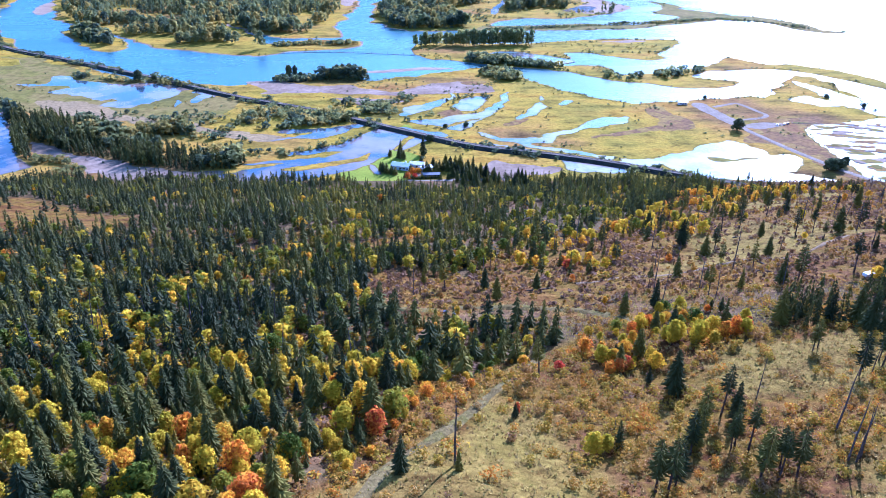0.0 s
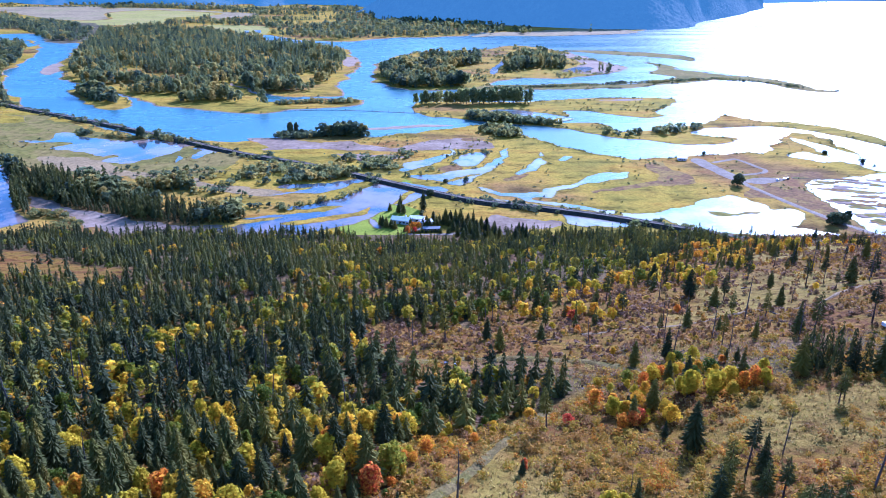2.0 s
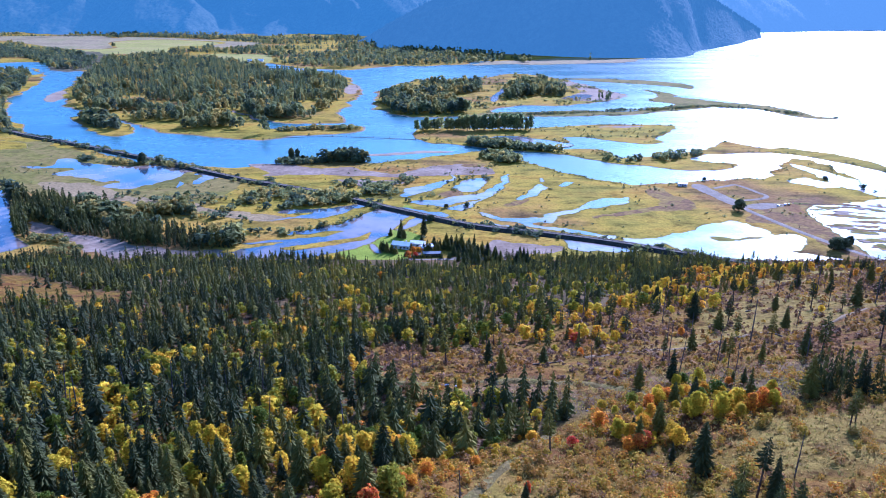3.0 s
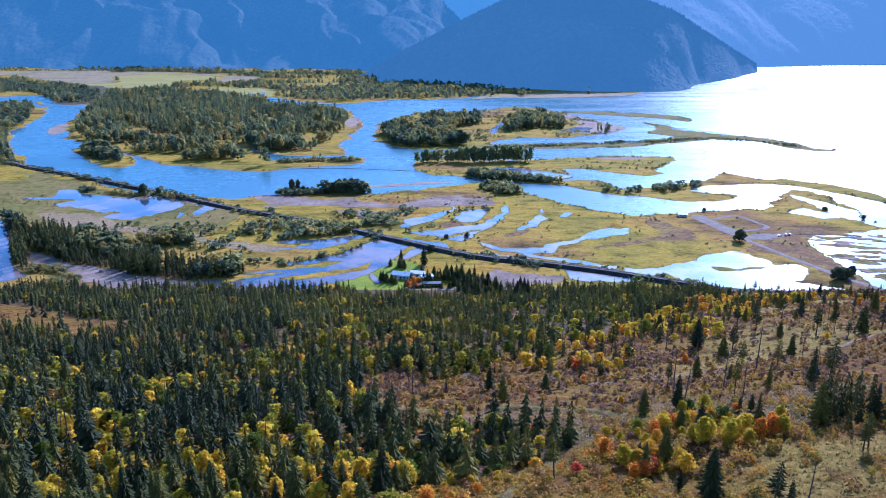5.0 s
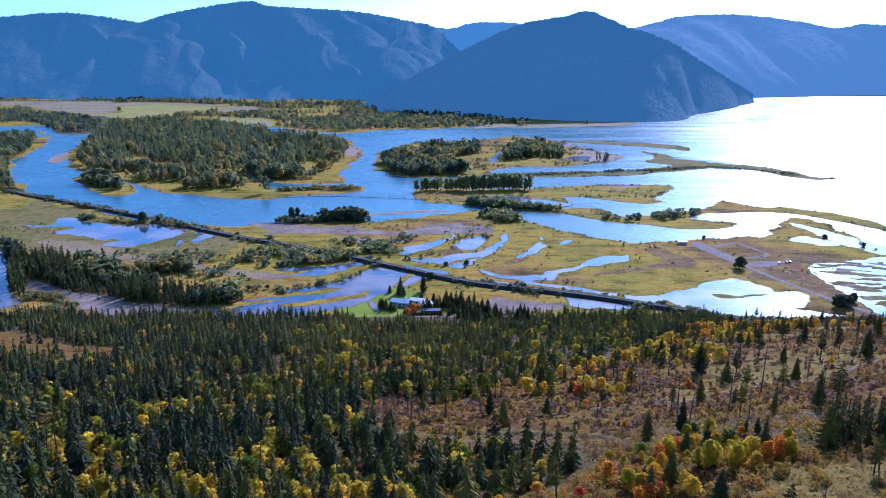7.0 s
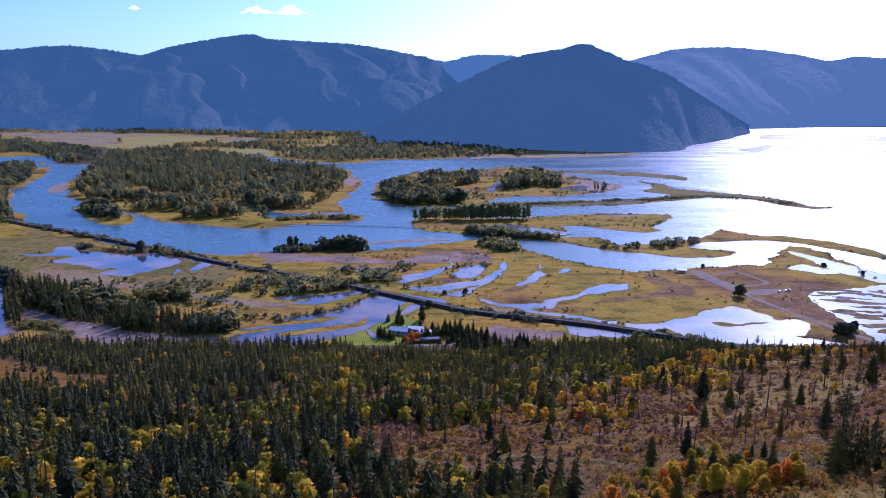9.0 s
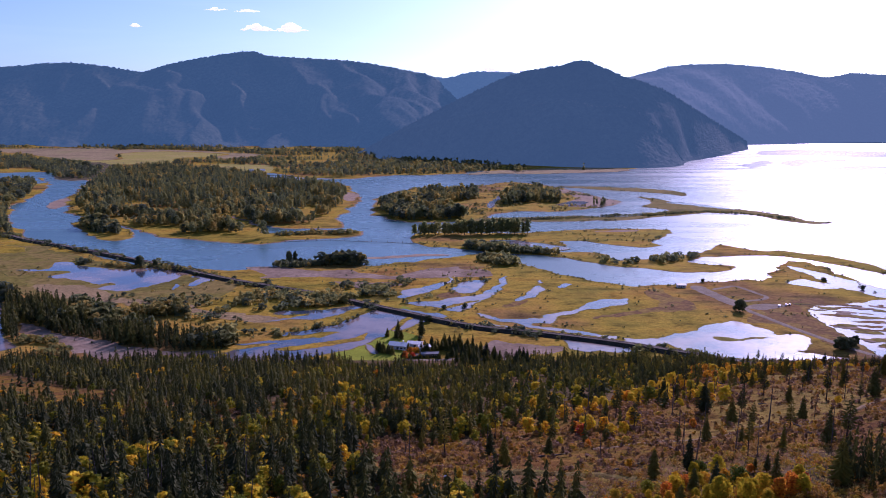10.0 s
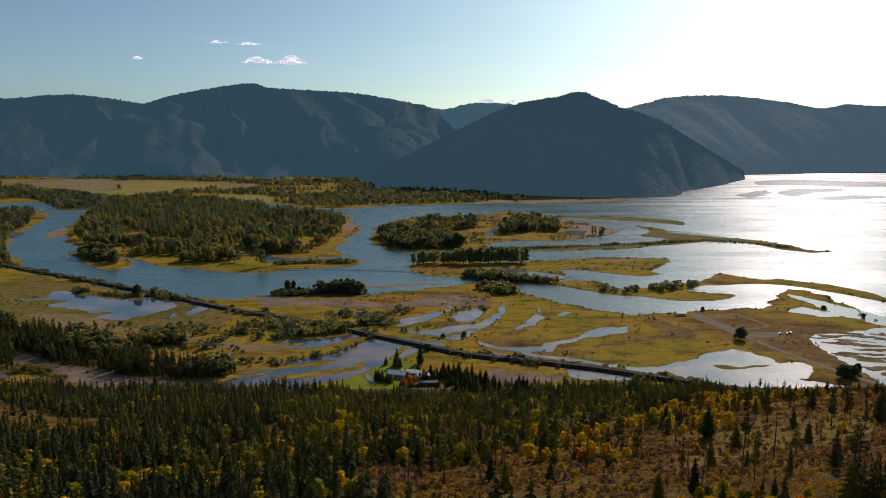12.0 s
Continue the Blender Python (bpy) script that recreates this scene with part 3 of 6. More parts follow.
POOLS = [
    [(-499, 837), (-465, 843), (-476, 877), (-463, 883), (-432, 858), (-409, 852), (-377, 840), (-351, 846), (-323, 838), (-299, 826), (-282, 815), (-295, 810), (-297, 783), (-305, 770), (-315, 755), (-322, 743), (-331, 736), (-348, 741), (-361, 743), (-360, 755), (-353, 765), (-358, 772), (-368, 767), (-383, 772), (-413, 790), (-442, 803), (-438, 814), (-431, 826), (-448, 834), (-479, 831)],
    [(-285, 746), (-290, 765), (-285, 770), (-280, 753), (-281, 741)],
    [(-270, 763), (-270, 780), (-272, 793), (-281, 801), (-274, 807), (-258, 799), (-245, 794), (-256, 780), (-261, 765), (-264, 756)],
    [(-159, 624), (-146, 631), (-133, 643), (-125, 653), (-142, 647), (-150, 649), (-150, 660), (-129, 662), (-113, 662), (-100, 672), (-80, 682), (-68, 684), (-78, 668), (-87, 662), (-97, 644), (-111, 633), (-126, 633), (-141, 629)],
    [(-56, 670), (-43, 670), (-24, 659), (-5, 649), (4, 640), (-9, 633), (-20, 618), (-31, 600), (-39, 597), (-42, 603), (-46, 592), (-53, 575), (-61, 567), (-53, 550), (-49, 542), (-52, 539), (-59, 553), (-63, 561), (-75, 550), (-87, 540), (-99, 534), (-115, 521), (-140, 517), (-167, 524), (-179, 534), (-156, 550), (-132, 564), (-150, 562), (-165, 563), (-134, 571), (-107, 578), (-91, 590), (-90, 596), (-102, 596), (-118, 589), (-132, 584), (-135, 589), (-115, 600), (-97, 613), (-87, 621), (-80, 633), (-69, 651)],
    [(-44, 709), (-42, 724), (-39, 740), (-24, 752), (-6, 766), (6, 782), (8, 797), (11, 787), (6, 769), (-6, 742), (-20, 724), (-34, 711)],
    [(9, 738), (16, 759), (22, 774), (34, 779), (46, 784), (46, 764), (39, 743), (31, 727), (22, 726), (15, 738)],
    [(69, 800), (74, 803), (71, 777), (63, 745), (50, 718), (38, 696), (26, 670), (20, 659), (11, 661), (5, 664), (15, 676), (36, 696), (36, 700), (14, 686), (5, 674), (-3, 670), (-9, 676), (-19, 680), (-32, 686), (-22, 692), (3, 702), (26, 713), (41, 724), (52, 747), (62, 774)],
    [(73, 699), (84, 720), (95, 743), (105, 757), (108, 748), (104, 729), (95, 714), (85, 703), (76, 696)],
    [(104, 777), (110, 787), (108, 774), (104, 767)],
    [(125, 760), (132, 767), (138, 765), (130, 752), (123, 748)],
    [(84, 623), (90, 634), (94, 644), (106, 652), (121, 663), (133, 673), (144, 689), (154, 697), (173, 703), (186, 699), (179, 683), (158, 675), (137, 663), (124, 650), (106, 639), (94, 623)],
    [(34, 649), (47, 641), (59, 633), (77, 634), (90, 630), (91, 623), (80, 616), (99, 605), (119, 594), (137, 586), (145, 582), (142, 576), (126, 582), (104, 594), (82, 608), (58, 621), (44, 633)],
    [(33, 620), (48, 613), (67, 603), (94, 589), (95, 582), (99, 561), (102, 550), (123, 544), (146, 544), (166, 551), (186, 573), (153, 575), (147, 567), (130, 574), (103, 585), (76, 599), (53, 613)],
    [(178, 572), (188, 584), (201, 591), (219, 602), (235, 614), (257, 626), (265, 619), (273, 609), (280, 595), (281, 585), (295, 586), (304, 580), (301, 568), (286, 551), (274, 544), (282, 538), (301, 531), (305, 525), (282, 519), (250, 515), (236, 522), (216, 527), (200, 532), (188, 551)],
    [(377, 773), (398, 786), (411, 773), (425, 754), (403, 744), (385, 758)],
    [(418, 856), (433, 833), (446, 794), (463, 737), (444, 704), (434, 726), (419, 754), (420, 786), (417, 827)],
    [(64, 1014), (93, 1027), (117, 1027), (130, 1002), (155, 987), (172, 971), (162, 956), (134, 971), (105, 994), (74, 994)],
    [(159, 1730), (165, 1696), (140, 1591), (115, 1498), (104, 1415), (91, 1392), (93, 1456), (111, 1525), (130, 1611), (146, 1707)],
    [(345, 664), (380, 680), (414, 692), (461, 705), (520, 690), (400, 511), (345, 511), (335, 543), (335, 586), (339, 630)],
    [(-600, 725), (-454, 725), (-426, 690), (-368, 592), (-339, 557), (-351, 540), (-420, 520), (-600, 600)],
]
for n, pts in enumerate(POOLS):
    land_patch(f"pool_{n + 1}", pts, 0.46 + 0.004 * n, CALM if n in (0, 1, 2, 3, 4, 20) else STILL, "still shallow marsh pool mirroring the sky", 4, 2.5, 1.4, 40 + n, OLIVE_MARSH, category="water", low=0.42)
land_patch("mud_4", [(222, 576), (230, 579), (248, 576), (267, 581), (262, 575), (241, 571), (225, 570)], 0.56, OLIVE_MARSH, "low mud bar in the shining pool", 4, 2, 0, 70)

for n, (name, pts, mat, label) in enumerate([
    ("sand_1", [(300, 1400), (366, 1480), (345, 1560), (300, 1720), (270, 1700), (290, 1560), (240, 1430)], SAND, "bare sandy flat on the delta island"),
    ("sand_4", [(83, 2140), (146, 2269), (254, 2310), (390, 2395), (535, 2397), (601, 2314), (534, 2235), (391, 2196), (287, 2159), (190, 2176)], STUBBLE, "tan grassy point of the valley floor"),
    ("sand_2", [(-190, 1500), (-185, 1620), (-215, 1660), (-210, 1540)], SAND, "sandy island shore"),
    ("sand_3", [(250, 1118), (300, 1122), (300, 1112), (240, 1108)], SAND, "pale sand streak on the island"),
    ("sedge_4", [(-440, 770), (-360, 745), (-330, 715), (-300, 700), (-330, 690), (-400, 720)], DRY_GRASS, "tan dry grass in the marsh"),
    ("sedge_5", [(-330, 700), (-260, 690), (-190, 650), (-150, 640), (-170, 625), (-250, 655)], DRY_GRASS, "tan dry grass beside the spruces"),
]):
    land_patch(name, pts, 0.475 if name == "sand_4" else 0.43 + 0.004 * n, mat, label, 6, 4, 0, 120 + n)
land_patch("pool_31", [(230, 1440), (280, 1500), (300, 1480), (270, 1420)], 0.47, STILL, "shallow pool on the delta island", 4, 3, 1.0, 142, SEDGE, category="water", low=0.42)
land_patch("pool_33", [(460, 1470), (500, 1420), (560, 1360), (540, 1400), (500, 1470)], 0.47, STILL, "bright pool behind the spit", 4, 3, 1.0, 144, SEDGE, category="water", low=0.42)
for n, pts in enumerate([
    [(-131, 551), (-113, 559), (-87, 571), (-76, 575), (-67, 586), (-62, 592), (-62, 583), (-68, 572), (-85, 561), (-107, 551), (-127, 548)],
    [(-42, 603), (-37, 619), (-33, 635), (-28, 649), (-24, 649), (-26, 640), (-32, 625), (-37, 605)],
]):
    land_patch(f"spit_{n + 4}", pts, 0.57 + 0.008 * n, MARSH, "narrow grassy spit between shallow channels", 4, 1.5, 1.2, 160 + n, SEDGE, low=0.45)
rb = np.random.default_rng(71)
for n in range(90):
    cx, cy = rb.uniform(345, 455), rb.uniform(515, 692)
    rx, ry = rb.uniform(3, 13), rb.uniform(1.2, 4.5)
    ring = [(cx + rx * math.cos(a) * rb.uniform(0.6, 1.3) + 0.6 * ry * math.sin(a), cy + ry * math.sin(a) * rb.uniform(0.6, 1.3) - 0.25 * rx * math.cos(a)) for a in np.linspace(0, 6.28, 10)[:-1]]
    land_patch(f"mud_{n + 20}", ring, 0.57 + 0.004 * n, (SEDGE, OLIVE_MARSH, MUD)[n % 3], "low mud bar in shallow shining water", 2, 1.6, 0.8, 75 + n, low=0.5)

draped("track_1", smooth_open([(-13, 64), (-10.7, 70.5), (-7, 82), (-1.3, 90), (4.5, 99.4), (9, 108), (15.6, 120), (21.6, 129.5)], 2), 2.4, TRACK_GRASS, "old worn grassy track across the slope")
draped("track_2", smooth_open([(-14, 160), (-3.6, 163.4), (7, 166.5), (17, 165), (26.5, 164.5), (35, 161.5), (42, 155), (45, 145), (47, 138)], 2), 4.0, TRACK_GRASS, "pale dirt road past the forest yard")
draped("track_3", smooth_open([(40, 190), (60, 194), (85, 200), (110, 206), (140, 225)], 3), 2.0, DIRT, "faint track along the bench")

# ---- railway and roads ----
RAIL = smooth_open([(-806, 1216), (-647, 1073), (-588, 1027), (-483, 960), (-339, 861), (-228, 780), (-130, 722), (-45, 659), (25, 609), (83, 587), (144, 560), (230, 510), (300, 460)], 8)
ribbon("railway_embankment", RAIL, 6.0, 2.8, EMBANKMENT, "long dark weedy railway embankment across the marsh", 5.0, -0.3, "railway")
ribbon("railway_bed", RAIL, 3.6, 3.1, GRAVEL, "pale grey ballast bed on the embankment", 0.8, 2.81, "railway")
for side in (-0.72, 0.72):
    d = np.gradient(RAIL, axis=0)
    off = np.stack([d[:, 1], -d[:, 0]], 1) / np.linalg.norm(d, axis=1)[:, None] * side
    ribbon("rail", RAIL + off, 0.08, 3.28, BALLAST, "worn steel rail on ballast", 0.02, 3.1, "rail")
ROAD = smooth_open([(286, 673), (287, 660), (292, 641), (303, 603), (311, 580), (323, 548), (338, 520)], 6)
ribbon("road_1", ROAD, 4, 0.62, GRAVEL, "pale gravel road across the marsh", 1.5, 0.3)


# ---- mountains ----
def hazed_material(name, dark, light, haze_glow):
    """Far backdrop: forest so far off that it never shifts, with haze put in as blue emission."""
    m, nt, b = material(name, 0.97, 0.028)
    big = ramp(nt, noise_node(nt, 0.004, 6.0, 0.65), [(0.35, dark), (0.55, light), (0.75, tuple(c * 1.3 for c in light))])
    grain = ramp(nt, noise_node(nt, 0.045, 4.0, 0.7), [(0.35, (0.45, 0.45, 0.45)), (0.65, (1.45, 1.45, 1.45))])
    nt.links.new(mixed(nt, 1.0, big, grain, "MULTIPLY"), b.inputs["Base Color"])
    # the slopes glow evenly; this emission stands in for haze
    b.inputs["Emission Color"].default_value = (*haze_glow, 1)
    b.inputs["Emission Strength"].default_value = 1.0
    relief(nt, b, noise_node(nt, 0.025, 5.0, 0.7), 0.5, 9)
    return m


# last colour of each range: emission painting the haze before it
MOUNTAIN = hazed_material("mountain_backdrop", (0.016, 0.020, 0.011), (0.036, 0.037, 0.020), (0.033, 0.091, 0.127))
MOUNTAIN_NEAR = hazed_material("near_mountain_backdrop", (0.016, 0.019, 0.011), (0.036, 0.035, 0.019), (0.035, 0.086, 0.117))
MOUNTAIN_FAR = hazed_material("far_mountain_backdrop", (0.014, 0.016, 0.009), (0.030, 0.029, 0.016), (0.060, 0.150, 0.198))
MOUNTAIN_HAZY = hazed_material("hazy_mountain_backdrop", (0.008, 0.009, 0.006), (0.016, 0.016, 0.009), (0.080, 0.154, 0.196))



def mountain(name, crest, foot, back, label, seed, spur=60.0, cols=220, rows=44, mat=None, slant=0.5, canopy=3.2):
    """A wooded mountain: crest (x, y, z) and foot (x, y) lines, joined by a slope with spurs and gullies."""
    c, f = smooth_open(crest, 30.0), smooth_open(foot, 30.0)
    u = np.linspace(0, 1, cols)
    c = np.stack([np.interp(u, np.linspace(0, 1, len(c)), c[:, k]) for k in range(3)], 1)
    f = np.stack([np.interp(u, np.linspace(0, 1, len(f)), f[:, k]) for k in range(2)], 1)
    v = np.linspace(0, 1, rows)[:, None]
    x = f[:, 0] * (1 - v) + c[:, 0] * v
    y = f[:, 1] * (1 - v) + c[:, 1] * v
    drift = slant * (c[:, 1] - y)
    wander = 90 * fbm(x, y, 0.0012, seed + 7, 2)
    ribs = 1.3 * np.sqrt(fbm(x - drift + wander, y * 0.12, 0.0009, seed, 2) ** 2 + 0.012) + 0.35 * fbm(x - 0.5 * drift + wander, y * 0.3, 0.003, seed + 1, 2)
    shape = v**0.82
    z = c[:, 2] * shape - spur * ribs * np.sin(np.pi * v**0.85) ** 0.7 + 5 * fbm(x, y, 0.008, seed + 3, 3) * v * (1.15 - v) - 2.0 * (1 - v)
    z = z + np.random.default_rng(seed).normal(0, canopy, z.shape) * np.minimum(1, 8 * v)
    yb, zb = c[:, 1] + back, c[:, 2] * 0.2
    V = np.concatenate([np.stack([x, y, z], -1).reshape(-1, 3), np.stack([c[:, 0], yb, zb], -1)])
    i = np.arange((rows + 1) * cols).reshape(rows + 1, cols)
    q = np.stack([i[:-1, :-1], i[:-1, 1:], i[1:, 1:], i[1:, :-1]], -1).reshape(-1, 4)
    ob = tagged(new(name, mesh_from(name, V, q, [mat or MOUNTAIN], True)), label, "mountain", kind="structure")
    return x, y, z, mat or MOUNTAIN


def ridge(pairs, y):
    """Crest points from how far to the side and up they stand for each metre ahead."""
    return [(a * d, d, 181 + e * d) for (a, e), d in zip(pairs, y if isinstance(y, list) else [y] * len(pairs))]


SLOPES = []
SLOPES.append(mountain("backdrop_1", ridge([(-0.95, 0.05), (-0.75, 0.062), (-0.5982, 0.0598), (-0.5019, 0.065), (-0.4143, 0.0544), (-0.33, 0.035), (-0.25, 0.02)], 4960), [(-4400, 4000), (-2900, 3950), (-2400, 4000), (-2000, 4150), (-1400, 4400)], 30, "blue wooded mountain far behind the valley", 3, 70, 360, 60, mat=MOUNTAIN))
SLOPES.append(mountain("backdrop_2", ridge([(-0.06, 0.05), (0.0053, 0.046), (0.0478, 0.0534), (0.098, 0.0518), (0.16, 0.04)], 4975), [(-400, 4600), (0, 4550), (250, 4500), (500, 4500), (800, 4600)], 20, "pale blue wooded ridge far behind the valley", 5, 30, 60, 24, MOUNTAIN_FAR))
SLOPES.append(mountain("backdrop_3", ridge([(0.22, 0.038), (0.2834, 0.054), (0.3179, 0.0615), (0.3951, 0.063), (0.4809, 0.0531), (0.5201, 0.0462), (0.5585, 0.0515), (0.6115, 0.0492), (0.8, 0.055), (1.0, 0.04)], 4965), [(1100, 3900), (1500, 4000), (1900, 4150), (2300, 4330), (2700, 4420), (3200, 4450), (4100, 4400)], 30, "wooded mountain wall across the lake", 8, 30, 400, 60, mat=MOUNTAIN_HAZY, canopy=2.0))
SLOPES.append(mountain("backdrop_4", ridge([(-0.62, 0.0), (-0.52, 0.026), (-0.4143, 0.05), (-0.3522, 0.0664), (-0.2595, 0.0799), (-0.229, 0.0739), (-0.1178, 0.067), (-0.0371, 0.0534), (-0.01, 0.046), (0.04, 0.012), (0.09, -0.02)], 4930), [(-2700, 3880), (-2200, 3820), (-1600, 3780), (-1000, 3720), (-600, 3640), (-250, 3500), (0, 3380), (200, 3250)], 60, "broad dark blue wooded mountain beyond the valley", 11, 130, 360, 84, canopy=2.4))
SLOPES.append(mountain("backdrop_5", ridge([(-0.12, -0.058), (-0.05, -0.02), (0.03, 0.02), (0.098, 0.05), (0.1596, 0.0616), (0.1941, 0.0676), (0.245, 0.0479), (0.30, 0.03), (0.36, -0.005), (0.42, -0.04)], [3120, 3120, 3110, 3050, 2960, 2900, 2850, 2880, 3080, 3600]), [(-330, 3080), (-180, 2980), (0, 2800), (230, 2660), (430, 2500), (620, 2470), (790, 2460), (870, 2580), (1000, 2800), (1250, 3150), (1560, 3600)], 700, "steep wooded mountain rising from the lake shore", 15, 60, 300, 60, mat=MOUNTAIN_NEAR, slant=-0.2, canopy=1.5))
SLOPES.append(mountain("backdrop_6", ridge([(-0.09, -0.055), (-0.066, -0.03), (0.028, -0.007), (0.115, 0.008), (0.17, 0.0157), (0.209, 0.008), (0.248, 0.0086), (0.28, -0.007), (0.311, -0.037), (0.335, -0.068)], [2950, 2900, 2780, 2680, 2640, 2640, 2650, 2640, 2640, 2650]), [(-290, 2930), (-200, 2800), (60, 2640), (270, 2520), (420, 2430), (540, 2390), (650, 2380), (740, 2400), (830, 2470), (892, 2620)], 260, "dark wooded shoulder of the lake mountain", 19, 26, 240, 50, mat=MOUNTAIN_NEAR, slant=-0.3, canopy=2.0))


# ---- plants: shapes ----
def conifer_shape(seed, whorls, branches, start=0.06, fullness=1.0, droop=0.25, ridged=True, broad=1.0, attach=None):
    """Crown of a conifer one metre high: whorls of drooping, uneven boughs."""
    rng = np.random.default_rng(seed)
    v, f = [], []
    bulge = rng.uniform(0.6, 0.95)
    for w in range(whorls):
        t = w / whorls
        h = start + (1 - start) * (t + rng.uniform(-0.4, 0.4) / whorls)
        reach = 0.19 * fullness * (1 - t) ** bulge * min(1.0, 0.5 + 3 * t) + 0.012
        turn = rng.uniform(0, 6.28)
        for b in range(branches):
            a = turn + 6.283 * b / branches + rng.uniform(-0.5, 0.5)
            r = reach * rng.uniform(0.45, 1.3)
            dz = -r * rng.uniform(0.2, 1.3) * droop * 2
            wide = r * rng.uniform(0.16, 0.30) * broad + 0.005
            c, s = math.cos(a), math.sin(a)
            lift = r * 0.10
            hb = h + rng.uniform(-0.25, 0.25) / whorls
            n = len(v)
            v += [(0.012 * c, 0.012 * s, min(0.99, hb + (attach or max(0.03, 0.75 / whorls)))), (0.6 * r * c - wide * s, 0.6 * r * s + wide * c, hb + dz * 0.5 - lift), (r * c, r * s, hb + dz), (0.6 * r * c + wide * s, 0.6 * r * s - wide * c, hb + dz * 0.5 - lift)]
            if ridged:
                v += [(0.6 * r * c, 0.6 * r * s, hb + dz * 0.35 + lift)]
                f += [(n, n + 1, n + 4), (n + 1, n + 2, n + 4), (n + 2, n + 3, n + 4), (n + 3, n, n + 4)]
            else:
                f += [(n, n + 1, n + 2), (n, n + 2, n + 3)]
    n = len(v)
    v += [(0.012, 0, 0.93), (-0.006, 0.01, 0.93), (-0.006, -0.01, 0.93), (0, 0, 1.0)]
    f += [(n, n + 1, n + 3), (n + 1, n + 2, n + 3), (n + 2, n, n + 3)]
    return np.array(v), np.array(f)


def plume_shape(seed, lobes, sprays, width, size, low=0.05, taper=0.55):
    """Full crown of a leafy tree one metre high: rounded lobes round a stem, each shingled with leaf sprays facing outward."""
    rng = np.random.default_rng(seed)
    v, f = [], []
    for c in range(lobes):
        t = (c + rng.uniform(0.2, 0.8)) / lobes
        ring = math.sin(math.pi * (0.22 + 0.68 * t)) ** taper
        a = 2.4 * c + rng.uniform(-0.5, 0.5)
        r = width * 0.27 * ring * rng.uniform(0.35, 1.1)
        rad = np.array([width * 0.27, width * 0.27, 0.17]) * ring * rng.uniform(0.8, 1.25)
        mid = np.array([r * math.cos(a), r * math.sin(a), low + 0.13 + (0.74 - low) * t])
        for k in range(sprays):
            d = rng.normal(size=3)
            d[2] = abs(d[2]) * 1.1 - 0.35
            d /= np.linalg.norm(d)
            p = mid + d * rad * rng.uniform(0.75, 1.12)
            n1 = d + 0.45 * rng.normal(size=3)
            u = np.cross(n1, rng.normal(size=3))
            u /= np.linalg.norm(u) + 1e-6
            w = np.cross(n1, u)
            w /= np.linalg.norm(w) + 1e-6
            q = size * rng.uniform(0.7, 1.35)
            n = len(v)
            v += [p + u * q * 1.1, p - u * q * 0.6 + w * q, p - u * q * 0.6 - w * q]
            f.append((n, n + 1, n + 2))
    return np.array(v), np.array(f)


def tuft_shape(seed, blades):
    rng = np.random.default_rng(seed)
    v, f = [], []
    for b in range(blades):
        a, r = rng.uniform(0, 6.28), rng.uniform(0.05, 0.35)
        lean, h = rng.uniform(0.1, 0.5), rng.uniform(0.5, 1.0)
        c, s = math.cos(a), math.sin(a)
        n = len(v)
        v += [(r * c - 0.16 * s, r * s + 0.16 * c, 0), (r * c + 0.16 * s, r * s - 0.16 * c, 0), ((r + lean) * c, (r + lean) * s, h)]
        f += [(n, n + 1, n + 2)]
    return np.array(v), np.array(f)


def spire_shape(seed):
    """A very far conifer: a ragged four-sided spire."""
    rng = np.random.default_rng(seed)
    v = [(0.17 * math.cos(a) * rng.uniform(0.7, 1.2), 0.17 * math.sin(a) * rng.uniform(0.7, 1.2), rng.uniform(-0.1, 0.12)) for a in (0.3, 1.9, 3.4, 5.0)] + [(0, 0, 1)]
    return np.array(v), np.array([(0, 1, 4), (1, 2, 4), (2, 3, 4), (3, 0, 4)])


def stand(name, shapes, places, heights, widths, tints, mat, label, category, seed=0):
    """Many plants as one mesh."""
    if len(places) == 0:
        return None
    rng = np.random.default_rng(seed)
    pick = rng.integers(0, len(shapes), len(places))
    V, F, T, base = [], [], [], 0
    for k, (sv, sf) in enumerate(shapes):
        sel = np.where(pick == k)[0]
        if not len(sel):
            continue
        a = rng.uniform(0, 6.28, len(sel))[:, None]
        h, w = np.asarray(heights)[sel][:, None], np.asarray(widths)[sel][:, None]
        x = (sv[:, 0] * np.cos(a) - sv[:, 1] * np.sin(a)) * w
        y = (sv[:, 0] * np.sin(a) + sv[:, 1] * np.cos(a)) * w
        z = np.broadcast_to(sv[:, 2], x.shape) * h
        lean = rng.normal(0, 0.02, (len(sel), 2))
        p = np.asarray(places)[sel]
        V.append(np.stack([x + z * lean[:, :1] + p[:, :1], y + z * lean[:, 1:] + p[:, 1:2], z + p[:, 2:3]], -1).reshape(-1, 3))
        F.append((sf[None] + (base + np.arange(len(sel)) * len(sv))[:, None, None]).reshape(-1, 3))
        T.append(np.repeat(np.asarray(tints)[sel], len(sv)))
        base += len(sel) * len(sv)
    me = mesh_from(name, np.concatenate(V), np.concatenate(F), [mat], False, np.concatenate(T))
    return tagged(new(name, me), label, category, kind="stuff")


def scatter(rng, x0, x1, y0, y1, gap):
    """Uneven places about one gap apart over a rectangle."""
    xs, ys = np.meshgrid(np.arange(x0, x1, gap), np.arange(y0, y1, gap * 0.87))
    xs[1::2] += gap / 2
    return (xs + rng.uniform(-0.46, 0.46, xs.shape) * gap).ravel(), (ys + rng.uniform(-0.46, 0.46, ys.shape) * gap).ravel()


